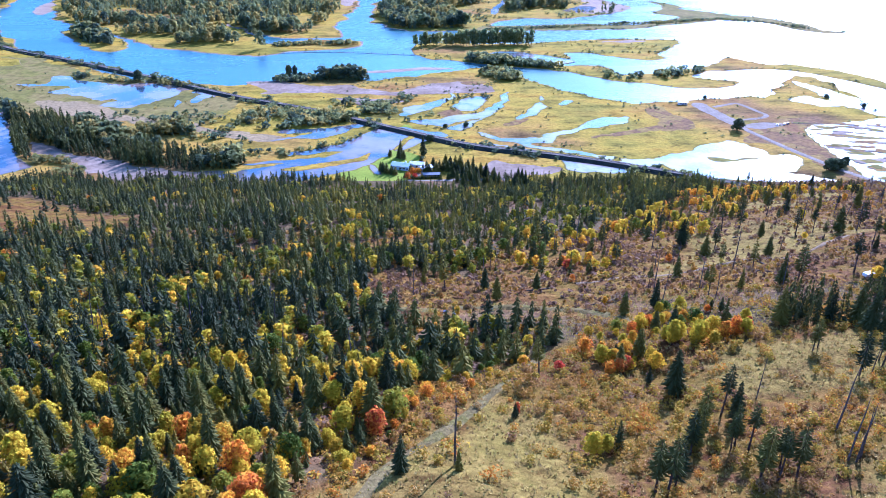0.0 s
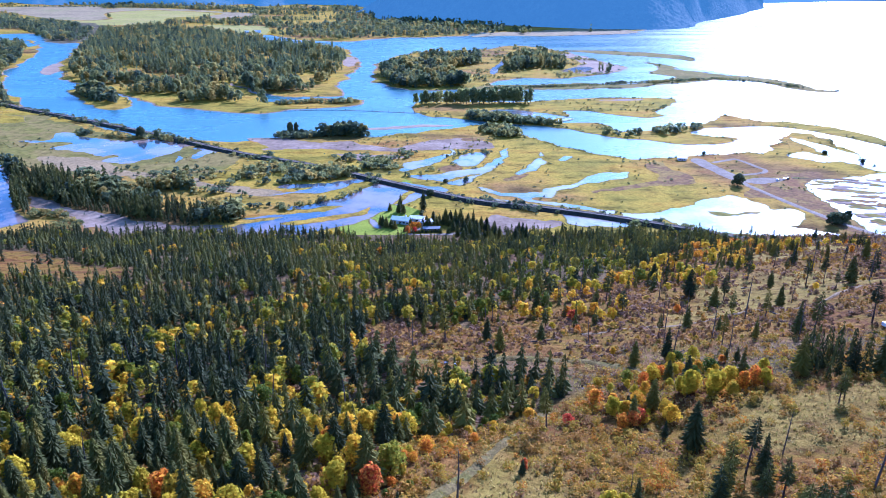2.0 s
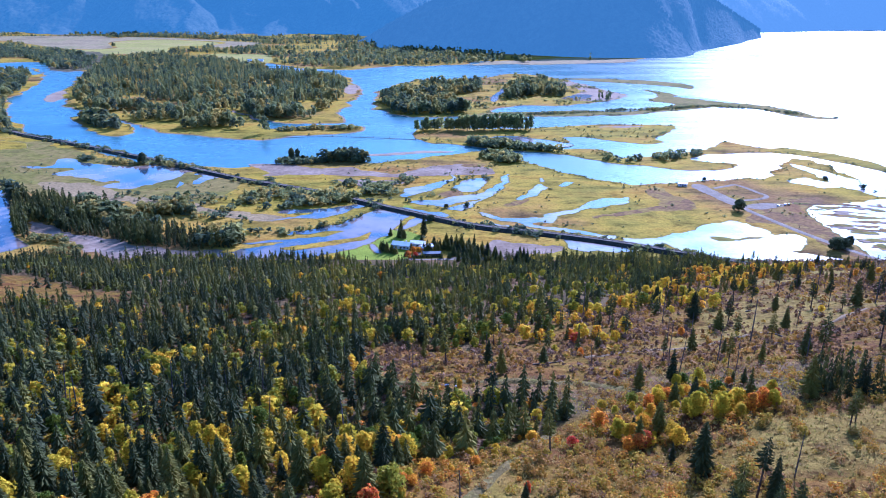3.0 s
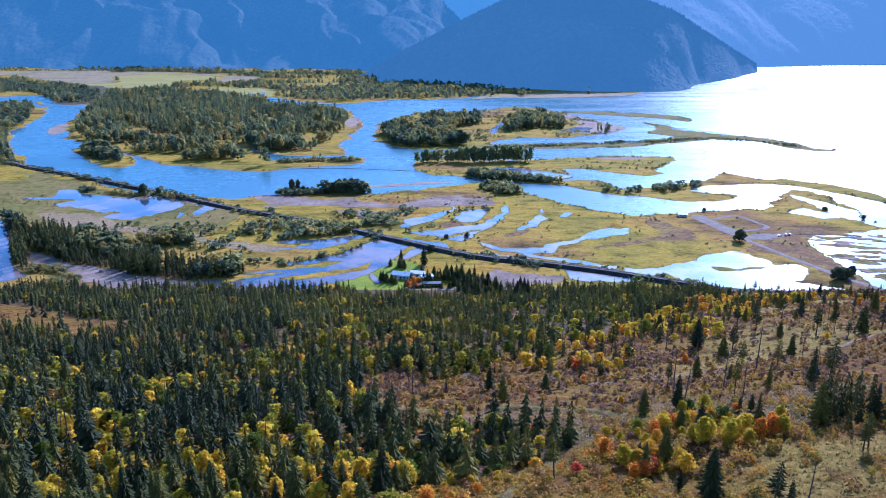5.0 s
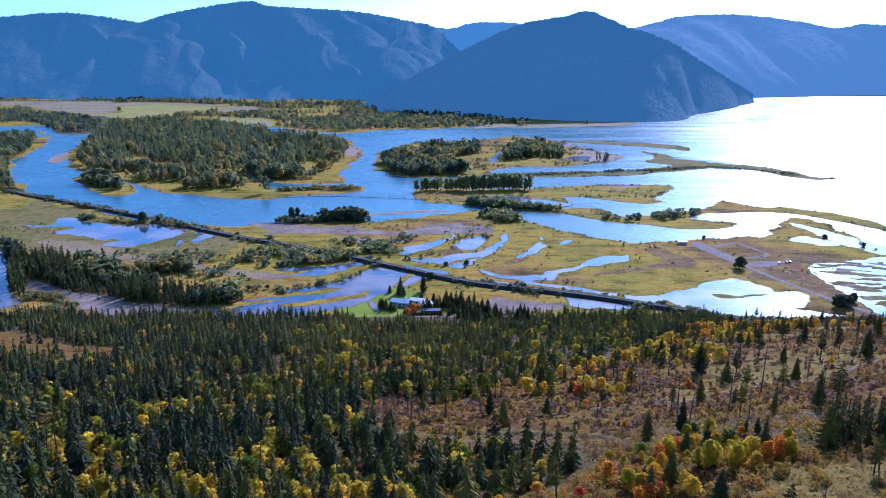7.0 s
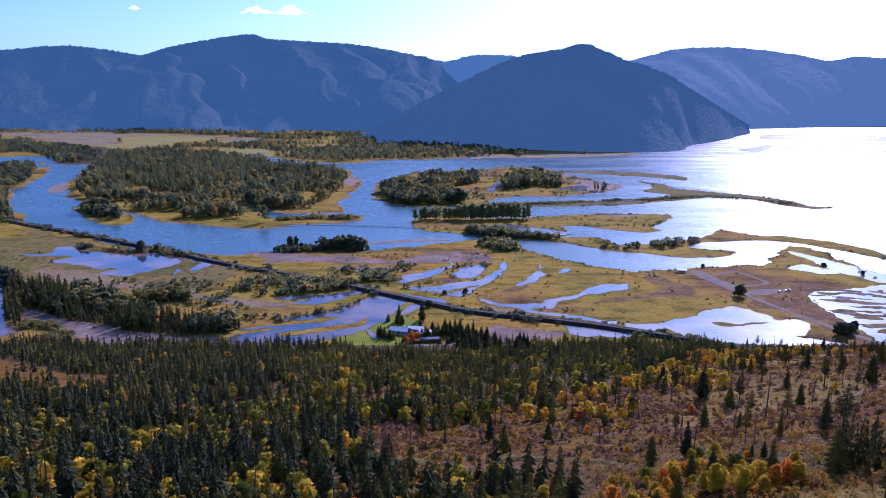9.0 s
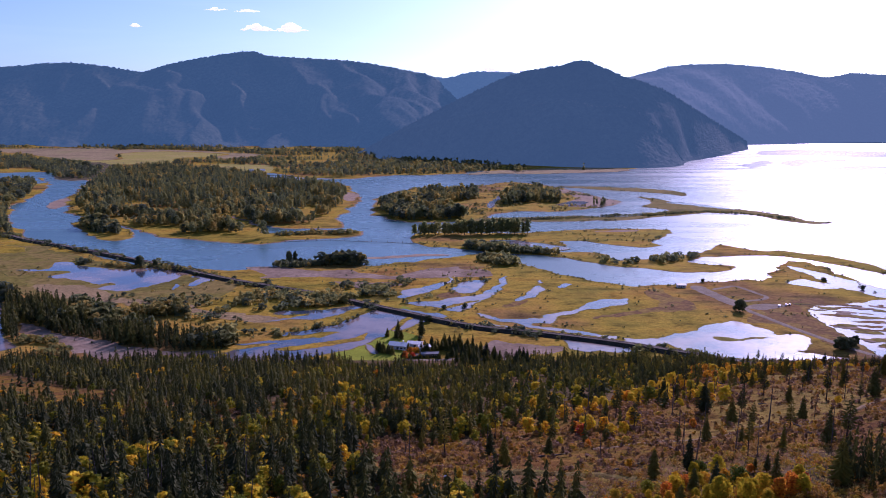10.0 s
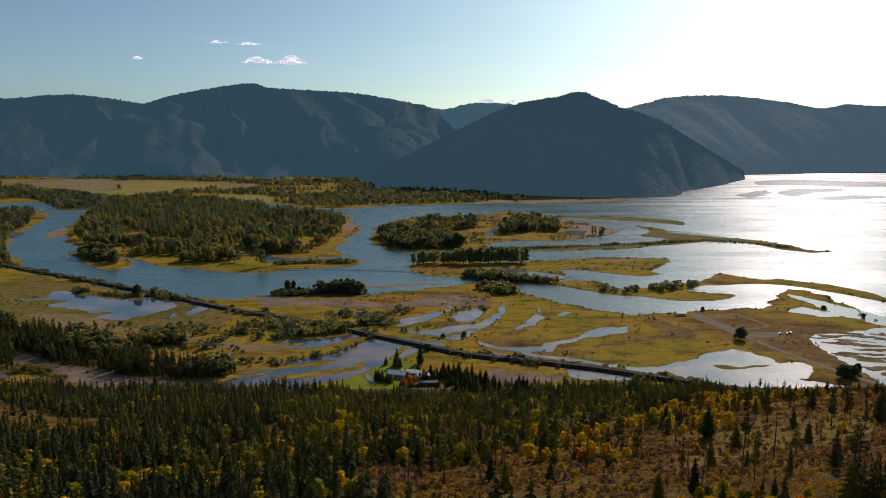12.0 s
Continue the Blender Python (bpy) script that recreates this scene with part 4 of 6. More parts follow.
MID_CONIFERS = [conifer_shape(s, 14, 7, 0.03, f, 0.22, False, 0.95) for s, f in ((1, 1.0), (2, 1.15), (3, 0.85), (4, 1.05), (5, 0.95))]
FAR_CONIFERS = [conifer_shape(s, 7, 5, 0.02, f, 0.3, False, 1.4) for s, f in ((11, 1.1), (12, 1.25), (13, 1.0))]
MID_LEAFY = [plume_shape(s, 8, 17, w, 0.085, 0.03, 0.7) for s, w in ((21, 0.7), (22, 0.85), (23, 0.6), (24, 0.75))]
VALLEY_LEAFY = [plume_shape(s, 4, 11, w, 0.17) for s, w in ((35, 0.9), (36, 1.15), (37, 0.75))]
ISLE_LEAFY = [plume_shape(s, 6, 17, w, 0.095) for s, w in ((37, 0.62), (38, 0.78), (39, 0.55), (40, 0.9))]
FAR_LEAFY = [plume_shape(s, 6, 14, w, 0.12) for s, w in ((31, 0.75), (32, 0.95), (33, 0.62))]
BUSHES = [plume_shape(s, 4, 12, w, 0.19, 0.0, 0.4) for s, w in ((71, 1.3), (72, 1.6), (73, 1.1))]
LOW_SHRUBS = [plume_shape(s, 6, 18, w, 0.09, 0.0, 0.4) for s, w in ((41, 1.2), (42, 1.5), (43, 1.0), (47, 1.7))]
SMALL_SHRUBS = [plume_shape(s, 4, 12, w, 0.17, 0.0, 0.4) for s, w in ((44, 1.2), (45, 1.5), (46, 1.0))]
ISLE_CONIFERS = [conifer_shape(s, 6, 5, 0.02, f, 0.3, False, 2.0) for s, f in ((15, 1.3), (16, 1.45), (17, 1.15))]
VALLEY_CONIFERS = [conifer_shape(s, 4, 4, 0.02, f, 0.3, False, 2.4) for s, f in ((18, 1.4), (19, 1.6), (20, 1.2))]
TUFTS = [tuft_shape(s, 7) for s in (51, 52, 53)]
TINY_SHRUBS = [plume_shape(s, 3, 7, w, 0.23, 0.0, 0.4) for s, w in ((48, 1.2), (49, 1.6), (50, 1.0))]
SPIRES = [spire_shape(s) for s in (61, 62, 63)]


# ---- trees built piece by piece ----
def tapered(bm, points, radii, sides=6):
    """A branch or trunk along the points."""
    rings = []
    for p, r in zip(points, radii):
        rings.append([bm.verts.new((p[0] + r * math.cos(6.283 * k / sides), p[1] + r * math.sin(6.283 * k / sides), p[2])) for k in range(sides)])
    for a, b in zip(rings, rings[1:]):
        for k in range(sides):
            bm.faces.new((a[k - 1], a[k], b[k], b[k - 1]))
    bm.faces.new(rings[-1])


def tree_root(name, label, category, group):
    ob = new(name)
    ob.empty_display_size = 0.5
    return tagged(ob, label, category, group)


def conifer_tree(seed, start, fullness, label, group, bare=False, name="fir_tree"):
    """One conifer a metre high: trunk and crown."""
    root = tree_root(name, label, "tree", group)
    rng = np.random.default_rng(seed)
    bm = bmesh.new()
    sway = [(0, 0, -0.04), (rng.normal(0, 0.004), rng.normal(0, 0.004), 0.35), (0, 0, 0.7), (0, 0, 0.97)]
    tapered(bm, sway, (0.017, 0.013, 0.008, 0.002))
    if bare:
        for k in range(9):
            z, a = rng.uniform(0.1, start + 0.1), rng.uniform(0, 6.28)
            r = rng.uniform(0.04, 0.09)
            tapered(bm, [(0, 0, z), (r * math.cos(a), r * math.sin(a), z + 0.01)], (0.004, 0.001), 3)
    part("trunk", bm, BARK, root, "brown bark trunk")
    v, f = conifer_shape(seed, 34 if not bare else 20, 14 if not bare else 9, start, fullness, 0.2 if not bare else 0.05, False, 0.55 if not bare else 0.5, 0.012)
    crown = new("crown", mesh_from("crown", v, f, [NEEDLES]))
    crown.parent = root
    return root


LEAF_COLOURS = {
    "green": [(0.0, (0.08, 0.11, 0.012)), (0.6, (0.16, 0.175, 0.014)), (1.0, (0.32, 0.27, 0.014))],
    "yellow": [(0.0, (0.40, 0.31, 0.01)), (0.3, (0.54, 0.40, 0.008)), (0.65, (0.66, 0.46, 0.008)), (1.0, (0.72, 0.43, 0.008))],
    "orange": [(0.0, (0.42, 0.29, 0.012)), (0.35, (0.68, 0.41, 0.01)), (0.7, (0.68, 0.28, 0.012)), (1.0, (0.58, 0.17, 0.02))],
    "red": [(0.0, (0.60, 0.24, 0.025)), (0.45, (0.56, 0.09, 0.03)), (1.0, (0.48, 0.04, 0.04))],
}
LEAF_MATS = {k: foliage(f"{k}_leaves", s, 0.4, False, 0.3, 0.6) for k, s in LEAF_COLOURS.items()}


def leafy_tree(seed, colour, width, label, group):
    """One leafy tree a metre high: forked trunk and crown of sprays."""
    root = tree_root("leafy_tree", label, "tree", group)
    rng = np.random.default_rng(seed)
    bm = bmesh.new()
    tapered(bm, [(0, 0, -0.04), (0.01, 0, 0.25), (0.0, 0.01, 0.6), (0, 0, 0.85)], (0.022, 0.016, 0.008, 0.002))
    for k in range(5):
        z, a = rng.uniform(0.18, 0.5), rng.uniform(0, 6.28)
        r = width * rng.uniform(0.25, 0.4)
        tapered(bm, [(0, 0, z), (0.5 * r * math.cos(a), 0.5 * r * math.sin(a), z + 0.16), (r * math.cos(a), r * math.sin(a), z + 0.3)], (0.009, 0.006, 0.002), 4)
    part("trunk", bm, BARK, root, "grey forked trunk")
    v, f = plume_shape(seed, 18, 46, width * 1.1, 0.042, 0.03, 0.75)
    crown = new("crown", mesh_from("crown", v, f, [LEAF_MATS[colour]]))
    crown.parent = root
    return root


def snag(seed, label, group):
    """A dead standing tree a metre high: bare trunk with broken stubs."""
    root = tree_root("dead_tree", label, "dead tree", group)
    rng = np.random.default_rng(seed)
    bm = bmesh.new()
    tapered(bm, [(0, 0, -0.04), (0.006, 0, 0.4), (-0.004, 0.004, 0.75), (0.002, 0, 1.0)], (0.016, 0.012, 0.008, 0.003))
    part("trunk", bm, DEADWOOD, root, "bare grey weathered trunk")
    for k in range(9):
        z, a = rng.uniform(0.3, 0.97), rng.uniform(0, 6.28)
        r = rng.uniform(0.05, 0.13) * (1.2 - z)
        bm = bmesh.new()
        tapered(bm, [(0, 0, z), (r * math.cos(a), r * math.sin(a), z + rng.uniform(-0.03, 0.02))], (0.005, 0.001), 3)
        part("branch", bm, DEADWOOD, root)
    return root


class Nursery:
    """Prototypes that take root where their first copy would stand."""
    def __init__(self, protos):
        self.protos, self.used = protos, set()

    def plant(self, k, x, y, height, width=1.0, lean=(0.0, 0.0), turn=0.0):
        proto = self.protos[k % len(self.protos)]
        z = float(hill(x, y)) if y < 545 else 0.35
        m = pose(x, y, z, lean[0], lean[1], turn) @ Matrix.Diagonal((height * width, height * width, height, 1))
        if k % len(self.protos) in self.used:
            made = copy_thing(proto[0], m)
            return made
        self.used.add(k % len(self.protos))
        self.protos[k % len(self.protos)] = (proto[0], m)
        return proto[0]

    def settle(self):
        for k in self.used:
            self.protos[k][0].matrix_basis = self.protos[k][1]


FIRS = Nursery([(conifer_tree(s, st, fu, "dark green fir on the autumn hillside", "firs on the hillside"),) for s, st, fu in ((101, 0.05, 1.0), (102, 0.08, 1.2), (103, 0.12, 0.9), (104, 0.05, 1.3), (105, 0.1, 1.05))])
PINES = Nursery([(conifer_tree(s, st, fu, "thin pine with a bare lower trunk on the grassy slope", "pines on the slope", True, "pine_tree"),) for s, st, fu in ((111, 0.3, 0.85), (112, 0.42, 0.75), (113, 0.25, 0.95), (114, 0.5, 0.7))])
SNAGS = Nursery([(snag(s, "dead bare conifer trunk on the burnt slope", "dead trees on the slope"),) for s in (121, 122, 123)])
LEAFY = {c: Nursery([(leafy_tree(s, c, w, f"small {c} autumn tree on the hillside", f"{c} autumn trees"),) for s, w in ((131 + n, 0.62), (151 + n, 0.8), (171 + n, 0.5))]) for n, c in enumerate(LEAF_COLOURS)}

# ---- the hillside forest ----
rng = np.random.default_rng(7)
DENSE_EDGE = [(-20, 60), (-20, 72), (-16, 78), (-12, 84), (-8, 89), (-6.5, 101), (-1.5, 112), (6, 121), (12, 126), (22, 131), (26, 135), (26, 146), (22, 154), (8, 153), (3, 152), (-6, 153), (-14, 160), (-18, 164), (-24, 190), (-16, 217), (2, 205), (12, 215), (28, 250), (50, 265), (78, 300), (112, 350), (140, 400), (160, 450), (205, 490), (205, 530), (-420, 535), (-420, 60)]
OPEN = [
    [(-14, 161), (-7, 168), (7, 168), (8, 151), (-3, 157), (-12, 157)],
    [(-330, 455), (-268, 438), (-206, 374), (-161, 344), (-144, 308), (-154, 294), (-186, 297), (-230, 254), (-330, 300)],
    [(-39, 255), (-20, 275), (-6, 282), (-8, 255), (-29, 243)],
]
LODGE = [(-66, 513), (-50, 505), (5, 508), (14, 511), (34, 516), (34, 600), (-85, 600)]
fx, fy = scatter(rng, -330, 240, 60, 532, 3.4)
keep = inside(fx, fy, DENSE_EDGE) & (np.abs(fx) < 0.66 * fy + 25) & ~inside(fx, fy, LODGE)
for poly in OPEN:
    keep &= ~inside(fx, fy, poly) | (rng.uniform(size=fx.size) < 0.05)
thin = 0.5 + 0.5 * fbm(fx, fy, 0.012, 3.3, 3)
keep &= rng.uniform(size=fx.size) < np.clip(0.62 + 0.6 * thin, 0.45, 1.0)
# mixed stretch in the middle of the slope is lighter
middle = inside(fx, fy, [(10, 170), (80, 300), (130, 400), (60, 400), (0, 250), (-10, 175)])
keep &= ~middle | (rng.uniform(size=fx.size) < 0.6)
strip = inside(fx, fy, [(-24, 203), (-16, 217), (3, 195), (21, 203), (47, 208), (50, 173), (42, 145), (25, 162), (7, 165), (-18, 163)])
keep &= ~strip | (rng.uniform(size=fx.size) < 0.4)
keep &= (fy < 240) | (rng.uniform(size=fx.size) < np.clip(0.62 + 0.5 * fbm(fx, fy, 0.016, 9.1, 3), 0.15, 0.9))
fx, fy = fx[keep], fy[keep]
share = np.clip(0.42 - 0.0011 * (fy - 90), 0.13, 0.42) + 0.28 * fbm(fx, fy, 0.02, 5.5, 2)
share += np.where(inside(fx, fy, [(-70, 200), (90, 200), (120, 360), (-50, 360)]), 0.22, 0) + np.where(inside(fx, fy, [(-90, 380), (130, 360), (190, 480), (-80, 490)]), 0.2, 0)
share -= 0.10 - 0.06 * np.clip((120 - fy) / 40, 0, 1)
leafy = rng.uniform(size=fx.size) < share
warm = np.clip(0.36 + 0.18 * rng.normal(size=fx.size) + np.clip((125 - fy) / 300, -0.12, 0.12), 0, 0.87)
tall = np.where(leafy, rng.uniform(2.8, 6.0, fx.size), 3.8 + 6.6 * rng.uniform(size=fx.size) ** 1.35) * np.where(leafy, 1.0, 1 + 0.06 * np.clip((fy - 230) / 80, 0, 1)) * np.where((fy > 440) & (np.abs(fx + 10) < 75), 0.8, 1)
ground_z = hill(fx, fy)
# needle tones at random; raised down the slope for haze, lowered to the left
green = np.clip(0.42 + 0.25 * rng.normal(size=fx.size) + 0.25 * fbm(fx, fy, 0.01, 8.8, 2) + 0.08 * np.clip((fy - 220) / 80, 0, 1) - 0.22 * np.clip((-fx / fy - 0.1) / 0.3, 0, 1), 0, 1)

near = np.argsort(fy)
near_firs = [i for i in near if not leafy[i]][:190]
near_leafy = [i for i in near if leafy[i]][:200]
for i in near_firs:
    FIRS.plant(int(rng.integers(0, 5)), fx[i], fy[i], tall[i], rng.uniform(0.95, 1.3), tuple(rng.normal(0, 1.2, 2)), rng.uniform(0, 360))
for i in near_leafy:
    c = "green" if warm[i] < 0.32 else "yellow" if warm[i] < 0.62 else "orange" if warm[i] < 0.86 else "red"
    LEAFY[c].plant(int(rng.integers(0, 3)), fx[i], fy[i], tall[i], rng.uniform(0.85, 1.25), tuple(rng.normal(0, 2, 2)), rng.uniform(0, 360))
beyond = fy > 285
rest = np.ones(fx.size, bool)
rest[near_firs] = rest[near_leafy] = False
for name, sel, shapes, mat, label in (
    ("fir_forest", rest & ~leafy & ~beyond, MID_CONIFERS, NEEDLES_FAR, "dense green fir forest on the upper hillside"),
    ("lower_fir_forest", rest & ~leafy & beyond, FAR_CONIFERS, NEEDLES_FAR, "dense green fir forest at the foot of the hill"),
    ("autumn_woods", rest & leafy, MID_LEAFY, LEAVES_FAR, "yellow and orange autumn trees among the firs"),
):
    stand(name, shapes, np.c_[fx, fy, ground_z - 0.2][sel], tall[sel], tall[sel] * rng.uniform(0.8, 1.25, sel.sum()) * (1.1 if "autumn" in name else 1.3 if "lower" in name else 1.3), (warm if "autumn" in name else green)[sel], mat, label, "forest", 9)

# scattered trees and dead trunks on the open slope
ox, oy = scatter(rng, -10, 420, 72, 520, 11.0)
sel = ~inside(ox, oy, DENSE_EDGE) & (np.abs(ox) < 0.66 * oy + 20)
belt = inside(ox, oy, [(72, 132), (78, 142), (90, 149), (125, 168), (135, 150), (100, 125), (85, 126)])
sel &= rng.uniform(size=ox.size) < np.where(belt, 1.0, np.where(oy > 330, 0.34, np.where(oy > 150, 0.40, 0.14)))
for x, y, b in zip(ox[sel], oy[sel], belt[sel]):
    r = rng.uniform()
    if r < 0.30 and not b:
        SNAGS.plant(int(rng.integers(0, 3)), x, y, rng.uniform(7, 14), 1.0, tuple(rng.normal(0, 3, 2)), rng.uniform(0, 360))
    elif r < 0.62:
        PINES.plant(int(rng.integers(0, 4)), x, y, rng.uniform(7, 13), rng.uniform(0.9, 1.2), tuple(rng.normal(0, 2, 2)), rng.uniform(0, 360))
    elif r < 0.85:
        FIRS.plant(int(rng.integers(0, 5)), x, y, rng.uniform(5, 11), rng.uniform(0.9, 1.25), tuple(rng.normal(0, 1, 2)), rng.uniform(0, 360))
    else:
        LEAFY["yellow" if r < 0.94 else "orange"].plant(int(rng.integers(0, 3)), x, y, rng.uniform(2.5, 5), 1.1, (0, 0), rng.uniform(0, 360))
bx, by = scatter(rng, 60, 140, 120, 175, 3.6)
sel = inside(bx, by, [(74, 133), (78, 141), (90, 148), (125, 168), (135, 150), (100, 125), (85, 127)]) & (rng.uniform(size=bx.size) < 0.5)
stand("pine_belt", MID_CONIFERS, np.c_[bx, by, hill(bx, by) - 0.2][sel], rng.uniform(6, 11, sel.sum()), rng.uniform(5, 8, sel.sum()), rng.uniform(0.1, 0.6, sel.sum()), NEEDLES_FAR, "belt of grey-green pines across the slope", "forest", 10)

# trees that stand out: x, y, height, width
STAND_OUT = {
    "yellow": [(23.4, 86, 5.2, 1.3), (43, 120, 5.2, 1.1), (49, 129, 7.8, 0.9), (54, 128.7, 6.8, 0.9), (58, 152, 6.0, 1.0), (25.4, 86.5, 4.4, 1.2), (51, 131, 6.4, 0.9), (56, 131, 5.6, 1.0)],
    "orange": [(35, 122, 4.6, 1.1), (38, 126, 4.4, 1.2), (60, 129.3, 5.6, 1.2), (33, 117, 4.2, 1.2), (63, 131, 5.2, 1.2), (41, 131, 4.6, 1.2), (57, 127, 4.2, 1.2), (5.5, 112, 2.4, 1.3), (9, 116, 2.8, 1.3), (1, 106, 2.4, 1.3)],
    "red": [(35.3, 118.3, 4.2, 1.3), (23.4, 119, 2.6, 1.4), (66, 132, 4.6, 1.0), (12.9, 99.6, 3.4, 0.7), (37, 120, 4.0, 1.2)],
}
for c, rows in STAND_OUT.items():
    for n, (x, y, h, w) in enumerate(rows):
        LEAFY[c].plant(n, x, y, h * 0.85, w * 0.9, (0, 0), 70 * n)
for n, (x, y, h) in enumerate([(27.4, 87, 6.0), (42.8, 108, 10.5), (43.6, 110, 8.5), (12.5, 98.8, 3.2), (48.4, 94.6, 8), (2.3, 79, 4.4), (44.7, 152.5, 7), (53, 155, 9), (74.6, 136, 10), (40, 114, 4), (62, 135, 8), (38.8, 86.5, 8)]):
    FIRS.plant(n, x, y, h, 1.0, (0, 0), 50 * n)
for n, (x, y, h) in enumerate([(29.7, 75, 10), (31, 74, 11), (32.5, 75.5, 9), (30.5, 77, 8), (38, 85, 9), (41.9, 91.5, 9.5), (40, 88, 8), (46.4, 84.4, 9), (45, 86, 8), (44, 85, 7.5), (44.9, 76.8, 10), (47, 76, 9), (49.7, 76.4, 9.5), (48, 78, 8.5), (46, 79, 8), (46.8, 96.2, 11), (73, 118.4, 7.5), (74.5, 119.5, 7), (75.3, 106.5, 9.5), (80, 108, 9), (82, 112, 8), (62, 74, 9), (64, 77, 10)]):
    PINES.plant(n, x, y, h, 1.1, (1.5, -2.0), 80 * n)
for n, (x, y, h) in enumerate([(60.3, 86.7, 12), (54.9, 101.4, 8.5), (57.7, 78.5, 11), (58.6, 78, 10.5), (59.4, 78.6, 9.5), (28, 92, 4.5), (70, 160, 9), (64, 190, 10), (72, 196, 11), (68, 204, 9), (58, 172, 8), (40, 180, 8)]):
    SNAGS.plant(n, x, y, h, 1.0, (2.0 * (n % 3), 4.0 - 2 * (n % 4)), 60 * n)
for n in range(22):
    SNAGS.plant(n, -rng.uniform(10, 85), rng.uniform(95, 190), rng.uniform(6, 11), 1.3, tuple(rng.normal(0, 4, 2)), 60 * n)
# autumn thicket along the dirt road
THICKET = [(31, 135), (36, 150), (43, 143), (52, 152), (60, 157), (67, 146), (68, 134), (64, 128), (56, 125), (50, 128), (39, 117), (33, 115), (29, 122)]
hx, hy = scatter(rng, 0, 85, 95, 180, 3.0)
sel = inside(hx, hy, THICKET) & (rng.uniform(size=hx.size) < 0.58 + 0.35 * fbm(hx, hy, 0.03, 23.0, 2))
for n, (x, y) in enumerate(zip(hx[sel], hy[sel])):
    r = rng.uniform()
    if r < 0.14:
        FIRS.plant(n, x, y, rng.uniform(3, 7.5), rng.uniform(1.1, 1.4), (0, 0), rng.uniform(0, 360))
    else:
        LEAFY["yellow" if r < 0.5 else "orange" if r < 0.8 else "red" if r < 0.83 else "green"].plant(n, x, y, rng.uniform(1.8, 4.6), rng.uniform(0.9, 1.3), (0, 0), rng.uniform(0, 360))
# bright shrubs along the edge of the wood above the track
hem = smooth_open([(-16, 78), (-12, 84), (-8, 89), (-6.5, 101), (-1.5, 112), (6, 121), (12, 126), (22, 131)], 1.7)
for n, (x, y) in enumerate(hem):
    if rng.uniform() < 0.8:
        c = ("yellow", "orange", "yellow", "orange", "green")[int(rng.integers(0, 5))]
        LEAFY[c].plant(n, x + rng.uniform(-1.5, 2.6), y - rng.uniform(-1.5, 2.6), rng.uniform(1.2, 2.9), rng.uniform(1.0, 1.5), (0, 0), rng.uniform(0, 360))
# ragged edge of the forest towards the open bench
ex, ey = scatter(rng, 10, 330, 195, 505, 6.0)
sel = inside(ex, ey, [(16, 215), (28, 250), (78, 300), (140, 400), (205, 490), (320, 505), (280, 450), (190, 390), (140, 310), (95, 245), (45, 200)]) & ~inside(ex, ey, DENSE_EDGE) & (rng.uniform(size=ex.size) < 0.45 + 0.4 * fbm(ex, ey, 0.012, 19.0, 2))
kind = rng.uniform(size=ex.size) < 0.55
eh = np.where(kind, rng.uniform(4, 10, ex.size), rng.uniform(3, 7, ex.size))
stand("edge_firs", MID_CONIFERS, np.c_[ex, ey, hill(ex, ey) - 0.2][sel & kind], eh[sel & kind], eh[sel & kind] * rng.uniform(0.8, 1.3, (sel & kind).sum()), rng.uniform(0.2, 0.8, (sel & kind).sum()), NEEDLES_FAR, "scattered firs at the ragged forest edge", "forest", 15)
stand("edge_autumn_trees", MID_LEAFY, np.c_[ex, ey, hill(ex, ey) - 0.2][sel & ~kind], eh[sel & ~kind], eh[sel & ~kind] * 1.2, np.clip(rng.normal(0.5, 0.18, (sel & ~kind).sum()), 0, 0.95), LEAVES_FAR, "yellow and orange trees at the ragged forest edge", "forest", 16)

# brush and grass
sx, sy = scatter(rng, -25, 420, 62, 525, 2.1)
cover = 0.5 + 0.5 * fbm(sx, sy, 0.02, 12.1, 3)
sel = ~inside(sx, sy, DENSE_EDGE) & (np.abs(sx) < 0.66 * sy + 20) & (rng.uniform(size=sx.size) < np.clip(np.where(sy < 165, cover * 1.7 - 0.16, (cover - 0.2) * 3.2), np.where(sy < 165, 0.06, 0.22), 0.97) * np.where(np.any([inside(sx, sy, g) for g in GLADES], axis=0), np.where(sy < 165, 0.3, 0.4), 1.0))
size = rng.uniform(0.4, 1.0, sx.size) ** 1.6 * 2.2 * np.where(sy > 150, 0.8, 1)
hue = np.clip(0.66 + 0.22 * rng.normal(size=sx.size) - 0.42 * np.clip((sy - 135) / 40, 0, 1) + 0.2 * fbm(sx, sy, 0.03, 14.0, 2), 0, 1)
for name, ok, shapes in (("brush", sel & (sy < 165), LOW_SHRUBS), ("far_slope_brush", sel & (sy >= 165), TINY_SHRUBS)):
    stand(name, shapes, np.c_[sx, sy, hill(sx, sy) - 0.1][ok], size[ok], size[ok] * rng.uniform(0.9, 1.5, ok.sum()), hue[ok], SHRUBS, "brown and rusty brush on the dry slope", "shrubs", 11)
ux, uy = scatter(rng, -200, 200, 60, 290, 4.7)
vx, vy = scatter(rng, -110, 20, 58, 125, 3.0)
low = inside(vx, vy, DENSE_EDGE) & (np.abs(vx) < 0.66 * vy + 20)
stand("near_undergrowth", LOW_SHRUBS, np.c_[vx, vy, hill(vx, vy) - 0.1][low], rng.uniform(0.8, 2.0, low.sum()), rng.uniform(1.4, 2.8, low.sum()), np.clip(0.72 + 0.2 * rng.normal(size=low.sum()), 0.3, 1), SHRUBS, "ochre and olive undergrowth between the nearest trees", "shrubs", 17)
sel = inside(ux, uy, DENSE_EDGE) & (np.abs(ux) < 0.66 * uy + 20)
